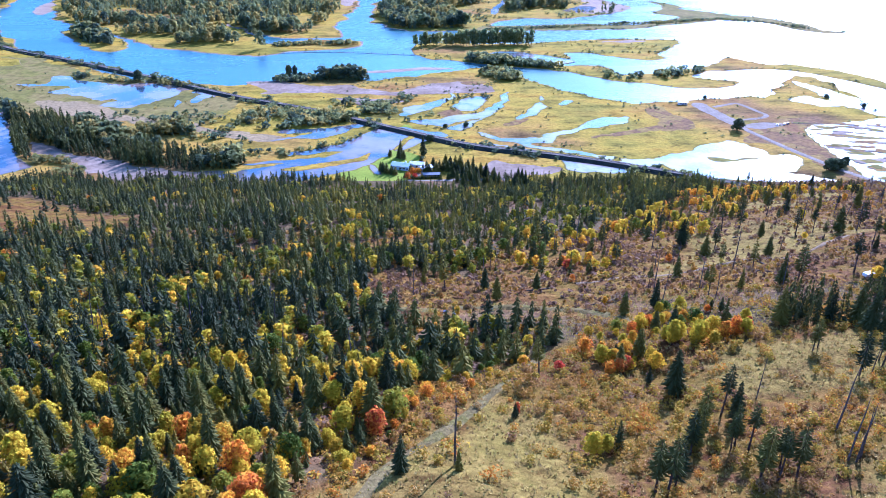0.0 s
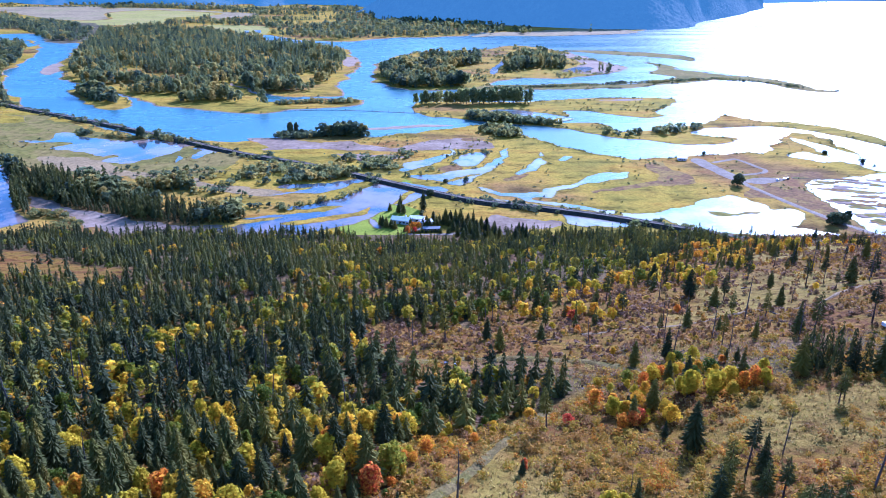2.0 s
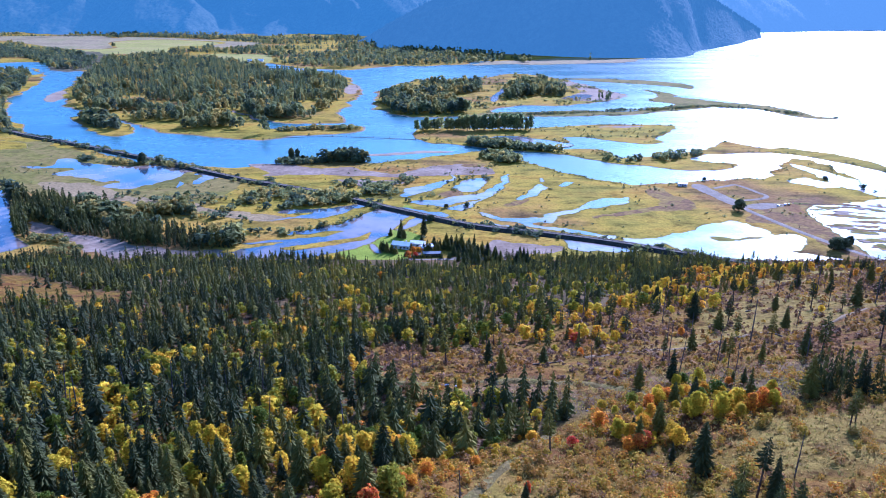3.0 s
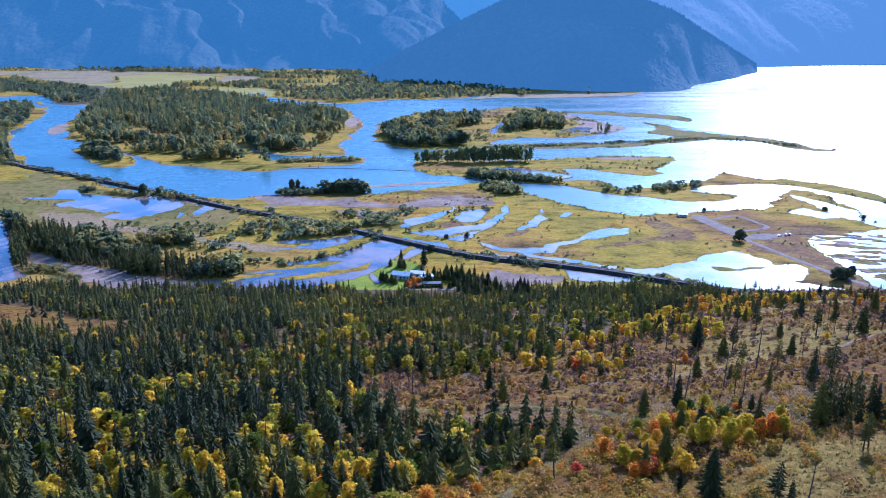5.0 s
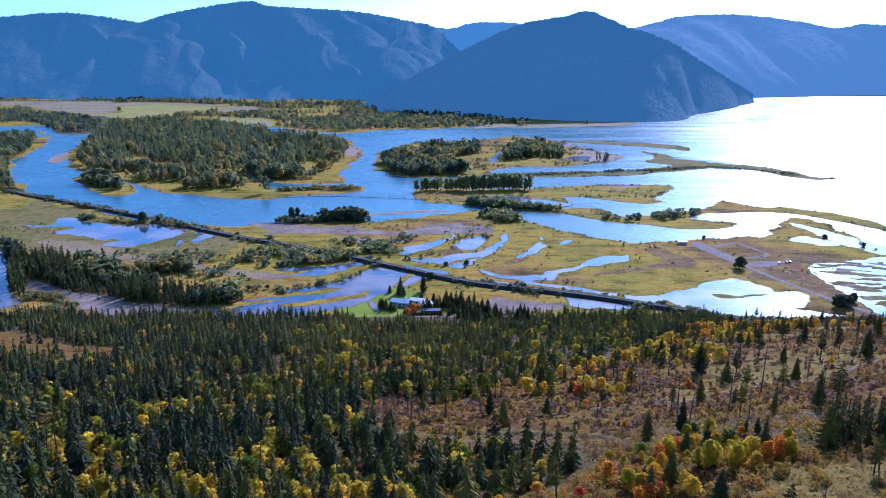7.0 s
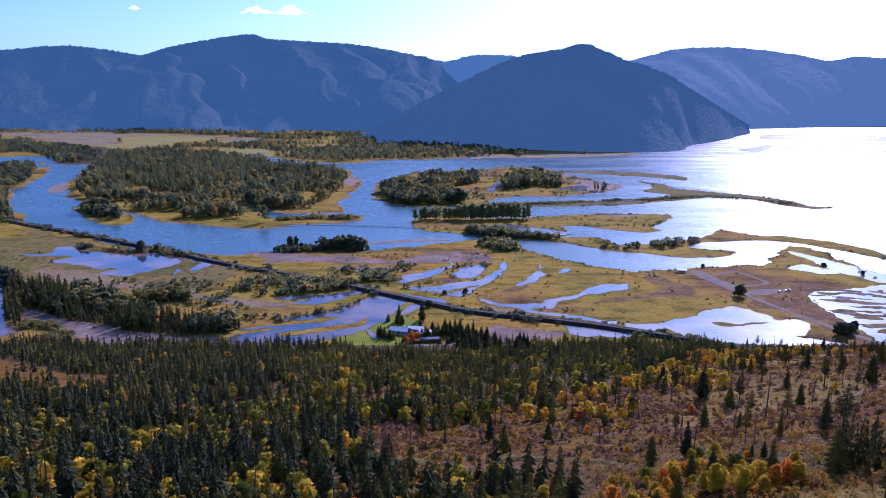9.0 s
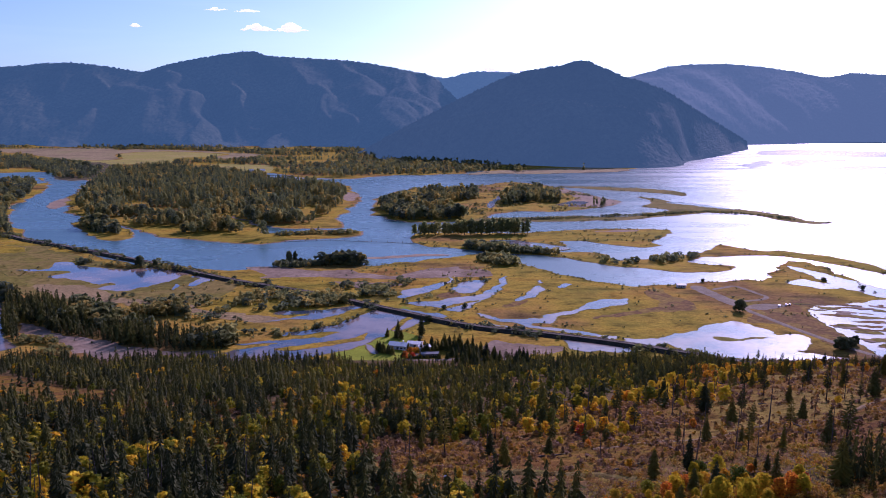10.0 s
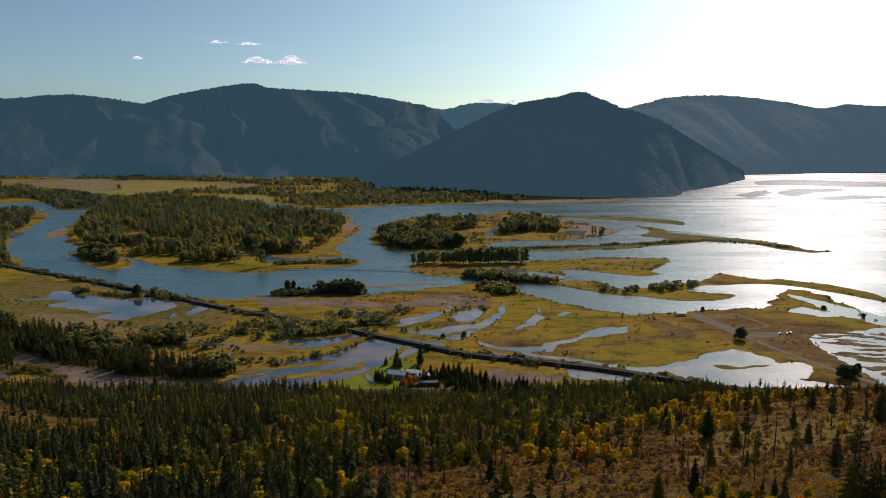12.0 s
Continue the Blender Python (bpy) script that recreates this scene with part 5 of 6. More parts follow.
stand("undergrowth", SMALL_SHRUBS, np.c_[ux, uy, hill(ux, uy) - 0.1][sel], rng.uniform(0.8, 2.2, sel.sum()), rng.uniform(1.4, 3.2, sel.sum()), np.clip(0.55 + 0.28 * rng.normal(size=sel.sum()), 0, 1), SHRUBS, "rusty undergrowth between the trees", "shrubs", 12)
# small firs and saplings that fill the near wood
yx, yy = scatter(rng, -150, 40, 58, 175, 3.4)
sel = inside(yx, yy, DENSE_EDGE) & (np.abs(yx) < 0.66 * yy + 20) & (rng.uniform(size=yx.size) < 0.5)
young = rng.uniform(1.6, 4.2, sel.sum())
stand("young_firs", MID_CONIFERS, np.c_[yx, yy, hill(yx, yy) - 0.1][sel], young, young * rng.uniform(1.2, 1.7, sel.sum()), np.clip(0.5 + 0.25 * rng.normal(size=sel.sum()), 0, 1), NEEDLES_FAR, "young green firs filling the wood", "forest", 14)
tx, ty = scatter(rng, -25, 120, 62, 170, 0.95)
sel = ~inside(tx, ty, DENSE_EDGE) & (np.abs(tx) < 0.66 * ty + 20) & (rng.uniform(size=tx.size) < 0.55)
stand("grass", TUFTS, np.c_[tx, ty, hill(tx, ty)][sel], rng.uniform(0.25, 0.7, sel.sum()), rng.uniform(0.4, 1.0, sel.sum()), rng.uniform(0.3, 1.0, sel.sum()), foliage("dry_grass", [(0.3, (0.30, 0.19, 0.05)), (0.65, (0.40, 0.28, 0.08)), (1.0, (0.33, 0.27, 0.045))], 0.4), "tufts of dry grass", "grass", 13)

# ---- woods of the delta ----
def woods(name, poly, gap, low, high, label, mask=None, conifers=0.5, tint=0.0, seed=0, z=0.4, shapes=None, width=(1.1, 1.7), slim=1.5, conifer_shapes=None, needles=None):
    r = np.random.default_rng(500 + seed)
    p = np.array(poly, float)
    x, y = scatter(r, p[:, 0].min(), p[:, 0].max(), p[:, 1].min(), p[:, 1].max(), gap)
    ok = inside(x + 3 * fbm(x, y, 0.03, seed), y, poly)
    for pool in POOLS:
        ok &= ~inside(x, y, pool)
    if mask:
        ok &= mask(x, y, r)
    x, y = x[ok], y[ok]
    h = r.uniform(low, high, x.size) * (1 + 0.3 * fbm(x, y, 0.011, seed + 6, 2))
    share = conifers(x, y) if callable(conifers) else conifers
    con = r.uniform(size=x.size) < share + 0.35 * (share > 0) * fbm(x, y, 0.006, seed + 2, 2)
    tn = np.clip(0.42 + tint + 0.30 * r.normal(size=x.size) + 0.2 * fbm(x, y, 0.008, seed + 4, 2), 0, 1)
    pl = np.c_[x, y, np.full(x.size, z)]
    if con.any():
        stand(name + "_conifers", conifer_shapes or ISLE_CONIFERS, pl[con], h[con] * 1.1, h[con] * slim, tn[con] * 0.6, needles or DELTA_LEAVES, label, "forest", seed)
    if (~con).any():
        stand(name, shapes or FAR_LEAFY, pl[~con], h[~con], h[~con] * r.uniform(*width, (~con).sum()), tn[~con], DELTA_LEAVES, label, "forest", seed + 1)


BAY = [(-376, 1290), (-361, 1277), (-313, 1204), (-276, 1165), (-236, 1144), (-192, 1149), (-167, 1160), (-146, 1171), (-123, 1129), (-152, 1114), (-196, 1118), (-247, 1113), (-270, 1098), (-291, 1108), (-290, 1128), (-275, 1138), (-323, 1204), (-351, 1239)]
ISLE_GLADES = [[(-615, 1343), (-643, 1484), (-606, 1450), (-587, 1357)], [(-526, 1263), (-559, 1403), (-487, 1388), (-447, 1330), (-451, 1251)], [(-482, 1403), (-491, 1548), (-463, 1503), (-459, 1388)], [(-398, 1181), (-388, 1290), (-326, 1215), (-277, 1128), (-296, 1098), (-344, 1148)], [(-319, 1452), (-260, 1374), (-222, 1271), (-274, 1338)]]
STRAND = [(-397, 1069), (-364, 1098), (-307, 1093), (-299, 1113), (-263, 1103), (-195, 1113), (-122, 1114), (-122, 1080), (-180, 1017), (-302, 1000), (-384, 1008)]


def clear_of_bay(x, y, r):
    open_ground = np.any([inside(x + 6 * fbm(x, y, 0.02, 3), y + 14 * fbm(x, y, 0.02, 5), g) for g in ISLE_GLADES], axis=0)
    strand = inside(x, y, STRAND) & (r.uniform(size=x.size) > 0.03)
    glade = (fbm(x * 0.6, y, 0.005, 21.0, 3) > 0.2) & (y < 1750)
    front = inside(x, y, [(-330, 1500), (-200, 1480), (-170, 1330), (-210, 1210), (-160, 1150), (-120, 1200), (-120, 1600), (-330, 1650)]) & (x > -205)
    return ~inside(x, y, BAY) & ~strand & ~glade & ~front & ~open_ground


woods("island_woods", [(-752, 1480), (-890, 1849), (-1030, 2250), (-975, 2410), (-673, 2235), (-429, 1915), (-280, 1835), (-212, 1620), (-200, 1500), (-205, 1318), (-205, 1237), (-190, 1185), (-150, 1100), (-300, 1030), (-407, 1085), (-491, 1165), (-563, 1222), (-650, 1310)], 10.2, 12, 23, "dense mixed wood on the river island", clear_of_bay, lambda x, y: np.clip((y - 1150) / 500, 0.12, 0.75), 0.1, 1, shapes=ISLE_LEAFY, width=(0.8, 1.1), slim=0.95)
woods("strand_brush", [(-250, 1085), (-200, 1100), (-125, 1106), (-125, 1092), (-200, 1082), (-245, 1072)], 5, 3, 6, "brush on the grassy island point", lambda x, y, r: r.uniform(size=x.size) < 0.7, 0.0, 0.05, 25, shapes=BUSHES, width=(0.9, 1.4))
woods("islet_woods", [(-600, 1195), (-594, 1208), (-515, 1140), (-480, 1075), (-545, 1110)], 8, 9, 18, "small clump of trees on the islet", None, 0.3, -0.05, 2)
woods("delta_woods", [(-118, 1391), (-109, 1497), (-78, 1560), (-28, 1471), (16, 1392), (44, 1254), (14, 1242), (-62, 1229), (-94, 1272)], 8.5, 12, 20, "leafy wood on the delta island", None, 0.12, 0.0, 3, shapes=ISLE_LEAFY, width=(0.85, 1.2), slim=1.0)
woods("delta_back_woods", [(-61, 1590), (-19, 1620), (83, 1662), (77, 1543), (17, 1472), (-29, 1524)], 10, 14, 22, "row of tall leafy trees on the delta island", None, 0.1, 0.0, 27, shapes=ISLE_LEAFY, width=(0.7, 1.0), slim=1.0)
woods("delta_grove", [(121, 1498), (170, 1642), (227, 1696), (255, 1544), (241, 1457), (201, 1490), (125, 1416)], 9.5, 14, 22, "grove beside the creek on the delta island", None, 0.15, 0.05, 4, shapes=ISLE_LEAFY, width=(0.7, 1.0), slim=1.0)
woods("delta_saplings", [(300, 1400), (330, 1420), (330, 1470), (300, 1450)], 9, 8, 14, "few thin trees on the sandy flat", lambda x, y, r: r.uniform(size=x.size) < 0.5, 0.1, 0.05, 28, shapes=ISLE_LEAFY, width=(0.6, 0.9), slim=1.0)
woods("spruce_strip", [(-465, 740), (-413, 697), (-376, 691), (-349, 681), (-312, 657), (-257, 612), (-233, 585), (-198, 581), (-161, 569), (-162, 555), (-205, 547), (-251, 560), (-281, 575), (-316, 589), (-367, 622), (-372, 612), (-347, 580), (-347, 571), (-358, 577), (-399, 642)], 5.0, 7, 16, "dark spruces along the river", None, lambda x, y: np.where(inside(x, y, [(-345, 690), (-250, 650), (-235, 590), (-290, 600), (-345, 660)]), 0.55, 0.88), 0.02, 5, slim=1.2, conifer_shapes=FAR_CONIFERS, needles=NEEDLES_FAR)
woods("birch_edge", [(-290, 655), (-262, 668), (-228, 655), (-232, 640), (-270, 640)], 5, 7, 12, "yellow-green birches at the edge of the spruces", None, 0.2, 0.3, 26)
woods("bank_woods", [(-1350, 1900), (-1150, 1850), (-1140, 2000), (-1040, 1860), (-920, 1600), (-855, 1425), (-745, 1228), (-640, 1075), (-690, 1060), (-800, 1180), (-1150, 1600)], 11, 8, 19, "dark wood on the river bank", None, 0.5, 0.05, 6)
woods("cape_woods", [(-2050, 2940), (-1830, 3000), (-1440, 2690), (-1220, 2590), (-1015, 2170), (-985, 1995), (-1070, 2030), (-1380, 2440), (-1700, 2250)], 19, 11, 18, "dark conifer wood on the cape", lambda x, y, r: ~np.any([inside(x * (1 + d / y), y + d, q) for name, q, *_ in FLATS if "field" in name for d in (0, 90, 180)], axis=0), 0.8, -0.1, 7, conifer_shapes=VALLEY_CONIFERS)
woods("shore_brush", [(-207, 856), (-187, 880), (-130, 884), (-95, 872), (-95, 858), (-130, 864), (-170, 850)], 4.5, 3, 7, "brush along the river shore", None, 0.0, -0.1, 8, shapes=BUSHES, width=(0.8, 1.3))
woods("shore_clump", [(-152, 872), (-120, 885), (-88, 872), (-96, 862), (-135, 864)], 5, 9, 17, "clump of trees on the river shore", None, 0.2, -0.05, 9)
woods("channel_brush", [(31, 994), (66, 986), (88, 971), (131, 948), (158, 934), (156, 920), (114, 934), (63, 948), (31, 970)], 5.5, 6, 11, "row of dark bushes along the channel", lambda x, y, r: r.uniform(size=x.size) < 0.75, 0.0, -0.05, 10, shapes=BUSHES, width=(0.8, 1.3))
woods("peninsula_brush", [(201, 893), (226, 880), (251, 893), (299, 914), (335, 935), (335, 914), (289, 880), (242, 861), (203, 867)], 8, 5, 9, "bushes along the peninsula", lambda x, y, r: (r.uniform(size=x.size) < 0.6) & (fbm(x, y, 0.02, 63, 2) > -0.25), 0.0, -0.05, 11, shapes=BUSHES, width=(0.9, 1.4))
woods("point_clump", [(43, 899), (76, 912), (88, 892), (97, 873), (81, 855), (65, 861)], 6, 5, 10, "dark clump of willows on the marsh point", None, 0.0, -0.05, 29, shapes=BUSHES, width=(0.9, 1.3))
woods("spit_brush", [(70, 1212), (225, 1245), (387, 1290), (488, 1330), (560, 1290), (610, 1222), (600, 1250), (540, 1320), (500, 1345), (387, 1310), (225, 1262), (70, 1228)], 5, 1.5, 3.8, "low dark brush along the spit", None, 0.0, -0.1, 12, shapes=BUSHES, width=(0.9, 1.5))
woods("willow_belt", [(-144, 671), (-139, 702), (-130, 719), (-106, 713), (-82, 702), (-92, 686), (-117, 672)], 4.6, 3, 8, "rust-brown willow belt beside the railway", lambda x, y, r: r.uniform(size=x.size) < 0.85, 0.0, 0.28, 18, shapes=BUSHES, width=(0.8, 1.2))
woods("willow_clumps", [(-215, 691), (-201, 723), (-168, 735), (-138, 713), (-142, 662), (-174, 662), (-207, 665)], 6.0, 3, 7, "scattered willow clumps in the marsh", lambda x, y, r: fbm(x, y * 1.6, 0.014, 45, 3) > 0.05, 0.0, 0.12, 19, shapes=BUSHES, width=(0.9, 1.4))
woods("marsh_brush", [(-340, 720), (-250, 720), (-160, 680), (-150, 640), (-200, 640), (-330, 700)], 9, 2.5, 6, "scattered dark bushes in the meadow", lambda x, y, r: fbm(x, y * 1.6, 0.013, 33, 3) > 0.18, 0.05, -0.15, 14, shapes=BUSHES, width=(0.9, 1.4))
woods("meadow_brush", [(-230, 645), (-150, 625), (-140, 600), (-180, 575), (-230, 595)], 6, 2, 5, "low bushes along the marsh fingers", lambda x, y, r: fbm(x, y * 1.8, 0.014, 31, 3) > 0.05, 0.1, -0.1, 13, shapes=BUSHES, width=(0.9, 1.4))
woods("rail_thicket", [(-457, 893), (-397, 868), (-343, 862), (-250, 812), (-262, 802), (-340, 846), (-386, 849), (-444, 870)], 5.0, 2.5, 6, "brown thicket between railway and pool", lambda x, y, r: fbm(x, y, 0.014, 47, 2) > -0.2, 0.0, 0.1, 20, shapes=BUSHES, width=(0.9, 1.4))
woods("finger_willows", [(-143, 593), (-116, 603), (-93, 619), (-75, 640), (-56, 662), (-51, 657), (-69, 633), (-92, 613), (-118, 590), (-136, 581)], 4.0, 2, 5, "willow brush along the marsh finger", lambda x, y, r: r.uniform(size=x.size) < 0.8, 0.0, 0.05, 21, shapes=BUSHES, width=(0.9, 1.4))
woods("spit_willows", [(-131, 551), (-113, 559), (-87, 571), (-76, 575), (-67, 586), (-62, 592), (-62, 583), (-68, 572), (-85, 561), (-107, 551), (-127, 548)], 3.4, 1.5, 4, "dark brush on the grassy spit", lambda x, y, r: r.uniform(size=x.size) < 0.75, 0.0, -0.1, 30, shapes=BUSHES)
woods("rail_willows", [(-117, 747), (-88, 759), (-52, 771), (-56, 733), (-79, 733)], 6, 3, 7, "dark willow clumps beside the railway", lambda x, y, r: fbm(x, y * 2, 0.02, 65, 2) > -0.1, 0.0, -0.05, 31, shapes=BUSHES)
woods("pool_willows", [(-84, 724), (-27, 742), (-49, 715), (-77, 711)], 5, 3, 6, "willows beside the marsh pool", lambda x, y, r: fbm(x, y * 2, 0.02, 67, 2) > -0.1, 0.0, -0.1, 32, shapes=BUSHES)
woods("isle_brush", ISLE_TWO, 11, 2, 5, "low brush scattered over the delta island", lambda x, y, r: fbm(x * 0.7, y, 0.012, 53, 3) > 0.22, 0.0, 0.1, 22, shapes=BUSHES)
woods("grass_isle_brush", ISLE_THREE, 9, 1.0, 2.6, "low brush on the grassy island", lambda x, y, r: fbm(x * 0.6, y * 1.4, 0.014, 55, 3) > 0.3, 0.0, 0.15, 23, shapes=SMALL_SHRUBS)
woods("mud_brush", [(-346, 577), (-336, 580), (-308, 563), (-290, 549), (-286, 536), (-307, 542), (-332, 560)], 4.0, 2, 4.5, "rusty brush on the river mud", lambda x, y, r: fbm(x, y, 0.02, 57, 2) > -0.4, 0.0, 0.35, 24, shapes=BUSHES)
woods("rail_brush", [tuple(p + np.array([4.5, 8.5])) for p in RAIL[6:-8:4]] + [tuple(p - np.array([4.5, 8.5])) for p in RAIL[6:-8:4][::-1]], 5.0, 1.5, 4.5, "brush along the railway embankment", lambda x, y, r: (fbm(x, y, 0.03, 35, 2) > 0.12), 0.0, -0.25, 15, shapes=BUSHES)
woods("far_brush", [(-130, 760), (-60, 790), (30, 830), (60, 790), (0, 700), (-40, 680)], 8, 1.5, 4, "low brush between the marsh pools", lambda x, y, r: fbm(x, y, 0.014, 37, 3) > 0.25, 0.0, -0.1, 16, shapes=BUSHES)
woods("valley_woods", [(-1900, 2250), (-1100, 2400), (-800, 2300), (-690, 2350), (-514, 2215), (-303, 2040), (-171, 2140), (-41, 2140), (76, 2215), (296, 2240), (534, 2300), (600, 2500), (200, 3000), (-300, 3500), (-1200, 3800), (-2300, 3800), (-2500, 2600)], 19, 10, 18, "belts of trees across the valley floor", lambda x, y, r: ((fbm(x * 0.45, y, 0.0034, 41, 3) > 0.08) | inside(x, y, [(-514, 2200), (-303, 2030), (-171, 2130), (76, 2205), (300, 2230), (200, 2600), (-350, 2650)])) & (np.abs(x) < 0.66 * y + 60) & ((x < 0.05 * y) | (fbm(x, y, 0.004, 73, 2) > 0.1)) & ((x < 0.13 * y) | (r.uniform(size=x.size) < 0.06)) & ~np.any([inside(x * (1 + d / y), y + d, q) for name, q, *_ in FLATS if "field" in name for d in (0, 90, 180)], axis=0), 0.45, -0.02, 17, 0.5, VALLEY_LEAFY, (0.7, 1.2), conifer_shapes=VALLEY_CONIFERS)
woods("foot_woods", [(-2600, 3740), (-1600, 3690), (-600, 3520), (0, 3270), (150, 3150), (100, 3030), (-600, 3360), (-1600, 3610), (-2600, 3650)], 21, 5, 9, "belt of trees along the foot of the mountains", None, 0.6, -0.1, 33, 0.45, VALLEY_LEAFY, (0.7, 1.1), conifer_shapes=VALLEY_CONIFERS)

# brush along the shores and tussocks over the marsh
r6 = np.random.default_rng(66)
rows = []
for name in ("marsh_1", "island_3", "spit_1", "island_4", "spit_3", "spit_2", "island_1", "island_2"):
    q = SHORES[name]
    inward = np.stack([-(np.roll(q, -1, 0) - np.roll(q, 1, 0))[:, 1], (np.roll(q, -1, 0) - np.roll(q, 1, 0))[:, 0]], 1)
    inward /= np.linalg.norm(inward, axis=1)[:, None] + 1e-6
    area = (q[:, 0] * np.roll(q[:, 1], -1) - q[:, 1] * np.roll(q[:, 0], -1)).sum()
    inward *= 1 if area > 0 else -1
    ok = (fbm(q[:, 0], q[:, 1], 0.012, 51.0, 3) > 0.12) & (q[:, 1] > 560) & (np.abs(q[:, 0]) < 0.66 * q[:, 1] + 30)
    for d in (1.5, 4.0):
        rows.append((q + inward * (d + r6.uniform(-1, 2, (len(q), 1))))[ok & (r6.uniform(size=len(q)) < 0.7)])
q = np.concatenate(rows)
hb = r6.uniform(0.4, 1.5, len(q)) ** 1.3 * np.where(q[:, 1] > 1000, 1.5, 1.1)
stand("shore_fringe", SMALL_SHRUBS, np.c_[q, np.full(len(q), 0.3)], hb, hb * r6.uniform(1.1, 1.9, len(q)), np.clip(0.35 + 0.25 * r6.normal(size=len(q)), 0, 1), DELTA_LEAVES, "low brush along the water's edge", "shrubs", 61)
mx, my = scatter(r6, -560, 480, 560, 900, 5.0)
dry = inside(mx, my, MAIN) & (np.abs(mx) < 0.66 * my + 20)
for pool in POOLS:
    dry &= ~inside(mx, my, pool)
dry &= (r6.uniform(size=mx.size) < np.clip(0.02 + 0.9 * (fbm(mx * 0.7, my * 1.4, 0.009, 52.0, 4) - 0.25), 0.025, 0.5))
hb = r6.uniform(0.5, 1.9, dry.sum())
stand("marsh_tussocks", SMALL_SHRUBS, np.c_[mx, my, np.full(mx.size, 0.35)][dry], hb, hb * r6.uniform(1.1, 2.0, dry.sum()), np.clip(0.45 + 0.3 * r6.normal(size=dry.sum()), 0, 1), DELTA_LEAVES, "small willow bushes and tussocks in the marsh", "shrubs", 62)

# conifers on the mountains, glowing with each slope's painted haze
for n, (x, y, z, wood) in enumerate(SLOPES):
    r = np.random.default_rng(800 + n)
    count = (1500, 400, 1800, 4500, 1500, 900)[n]
    i, j = r.integers(2, x.shape[0], count), r.integers(0, x.shape[1] - 1, count)
    if n != 3:
        i[:] = x.shape[0] - 1 - r.integers(0, 2, count)
    i[: count // 6] = x.shape[0] - 1 - r.integers(0, 2, count // 6)
    u = r.uniform(size=count)
    p = np.c_[x[i, j] * (1 - u) + x[i, j + 1] * u, y[i, j] * (1 - u) + y[i, j + 1] * u - 3, z[i, j] * (1 - u) + z[i, j + 1] * u - 4]
    h = r.uniform(5, 10, count)
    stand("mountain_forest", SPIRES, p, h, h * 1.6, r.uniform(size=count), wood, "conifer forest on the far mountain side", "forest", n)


# ---- single trees of the delta ----
def delta_tree(seed, width, label, group, leaves, lobes=11, sprays=26, size=0.07):
    root = tree_root("cottonwood_tree", label, "tree", group)
    bm = bmesh.new()
    tapered(bm, [(0, 0, -0.05), (0.01, 0, 0.3), (0, 0.01, 0.8)], (0.025, 0.018, 0.004))
    part("trunk", bm, BARK, root, "grey trunk")
    v, f = plume_shape(seed, lobes, sprays, width * 1.15, size, 0.0)
    crown = new("crown", mesh_from("crown", v, f, [leaves]))
    crown.parent = root
    return root


COTTONWOOD_LEAVES = foliage("cottonwood_leaves", [(0.0, (0.17, 0.20, 0.08)), (0.6, (0.26, 0.28, 0.09)), (1.0, (0.36, 0.33, 0.095))], 0.6, False)
LONE_LEAVES = foliage("lone_tree_leaves", [(0.0, (0.07, 0.085, 0.04)), (0.6, (0.11, 0.125, 0.05)), (1.0, (0.17, 0.165, 0.055))], 0.4, False)
COTTONWOODS = Nursery([(delta_tree(s, w, "tall grey-green cottonwood on the island shore", "cottonwoods in a row", COTTONWOOD_LEAVES),) for s, w in ((201, 0.5), (202, 0.62), (203, 0.42))])
LONE = Nursery([(delta_tree(s, w, "round dark tree standing alone in the marsh", "lone trees of the marsh", LONE_LEAVES, 13, 60, 0.075),) for s, w in ((211, 0.9), (212, 0.75))])
r4 = np.random.default_rng(44)
for n in range(34):
    x = -38 + 166 * n / 33 + r4.uniform(-3, 3)
    if 92 < x < 100:
        continue
    tallness = 24 if x > 25 else 19
    COTTONWOODS.plant(n, x, 1082 + 0.05 * x + r4.uniform(-6, 8), tallness * r4.uniform(0.8, 1.15), r4.uniform(0.75, 1.0), (0, 0), r4.uniform(0, 360))
for n, (x, y, h, w) in enumerate([(278, 658, 12, 1.0), (312, 548, 11, 1.3), (320, 552, 9, 1.3), (330, 560, 8, 1.0), (-187, 876, 16, 0.5), (-180, 877, 15, 0.5), (-362, 857, 14, 0.8), (-366, 858, 9, 0.9), (-343, 855, 8, 0.8), (-172, 872, 8, 0.9), (22, 672, 4, 1.5), (2, 667, 4, 1.6), (-12, 625, 6, 1.3), (285, 775, 4, 1.3), (420, 780, 4, 1.6), (440, 740, 5, 1.2)]):
    LONE.plant(n, x, y, h, w, (0, 0), 40 * n)
SPRUCES = Nursery([(conifer_tree(s, 0.05, 1.15, "dark spruce beside the lodge", "spruces round the lodge", False, "spruce_tree"),) for s in (221, 222, 223)])
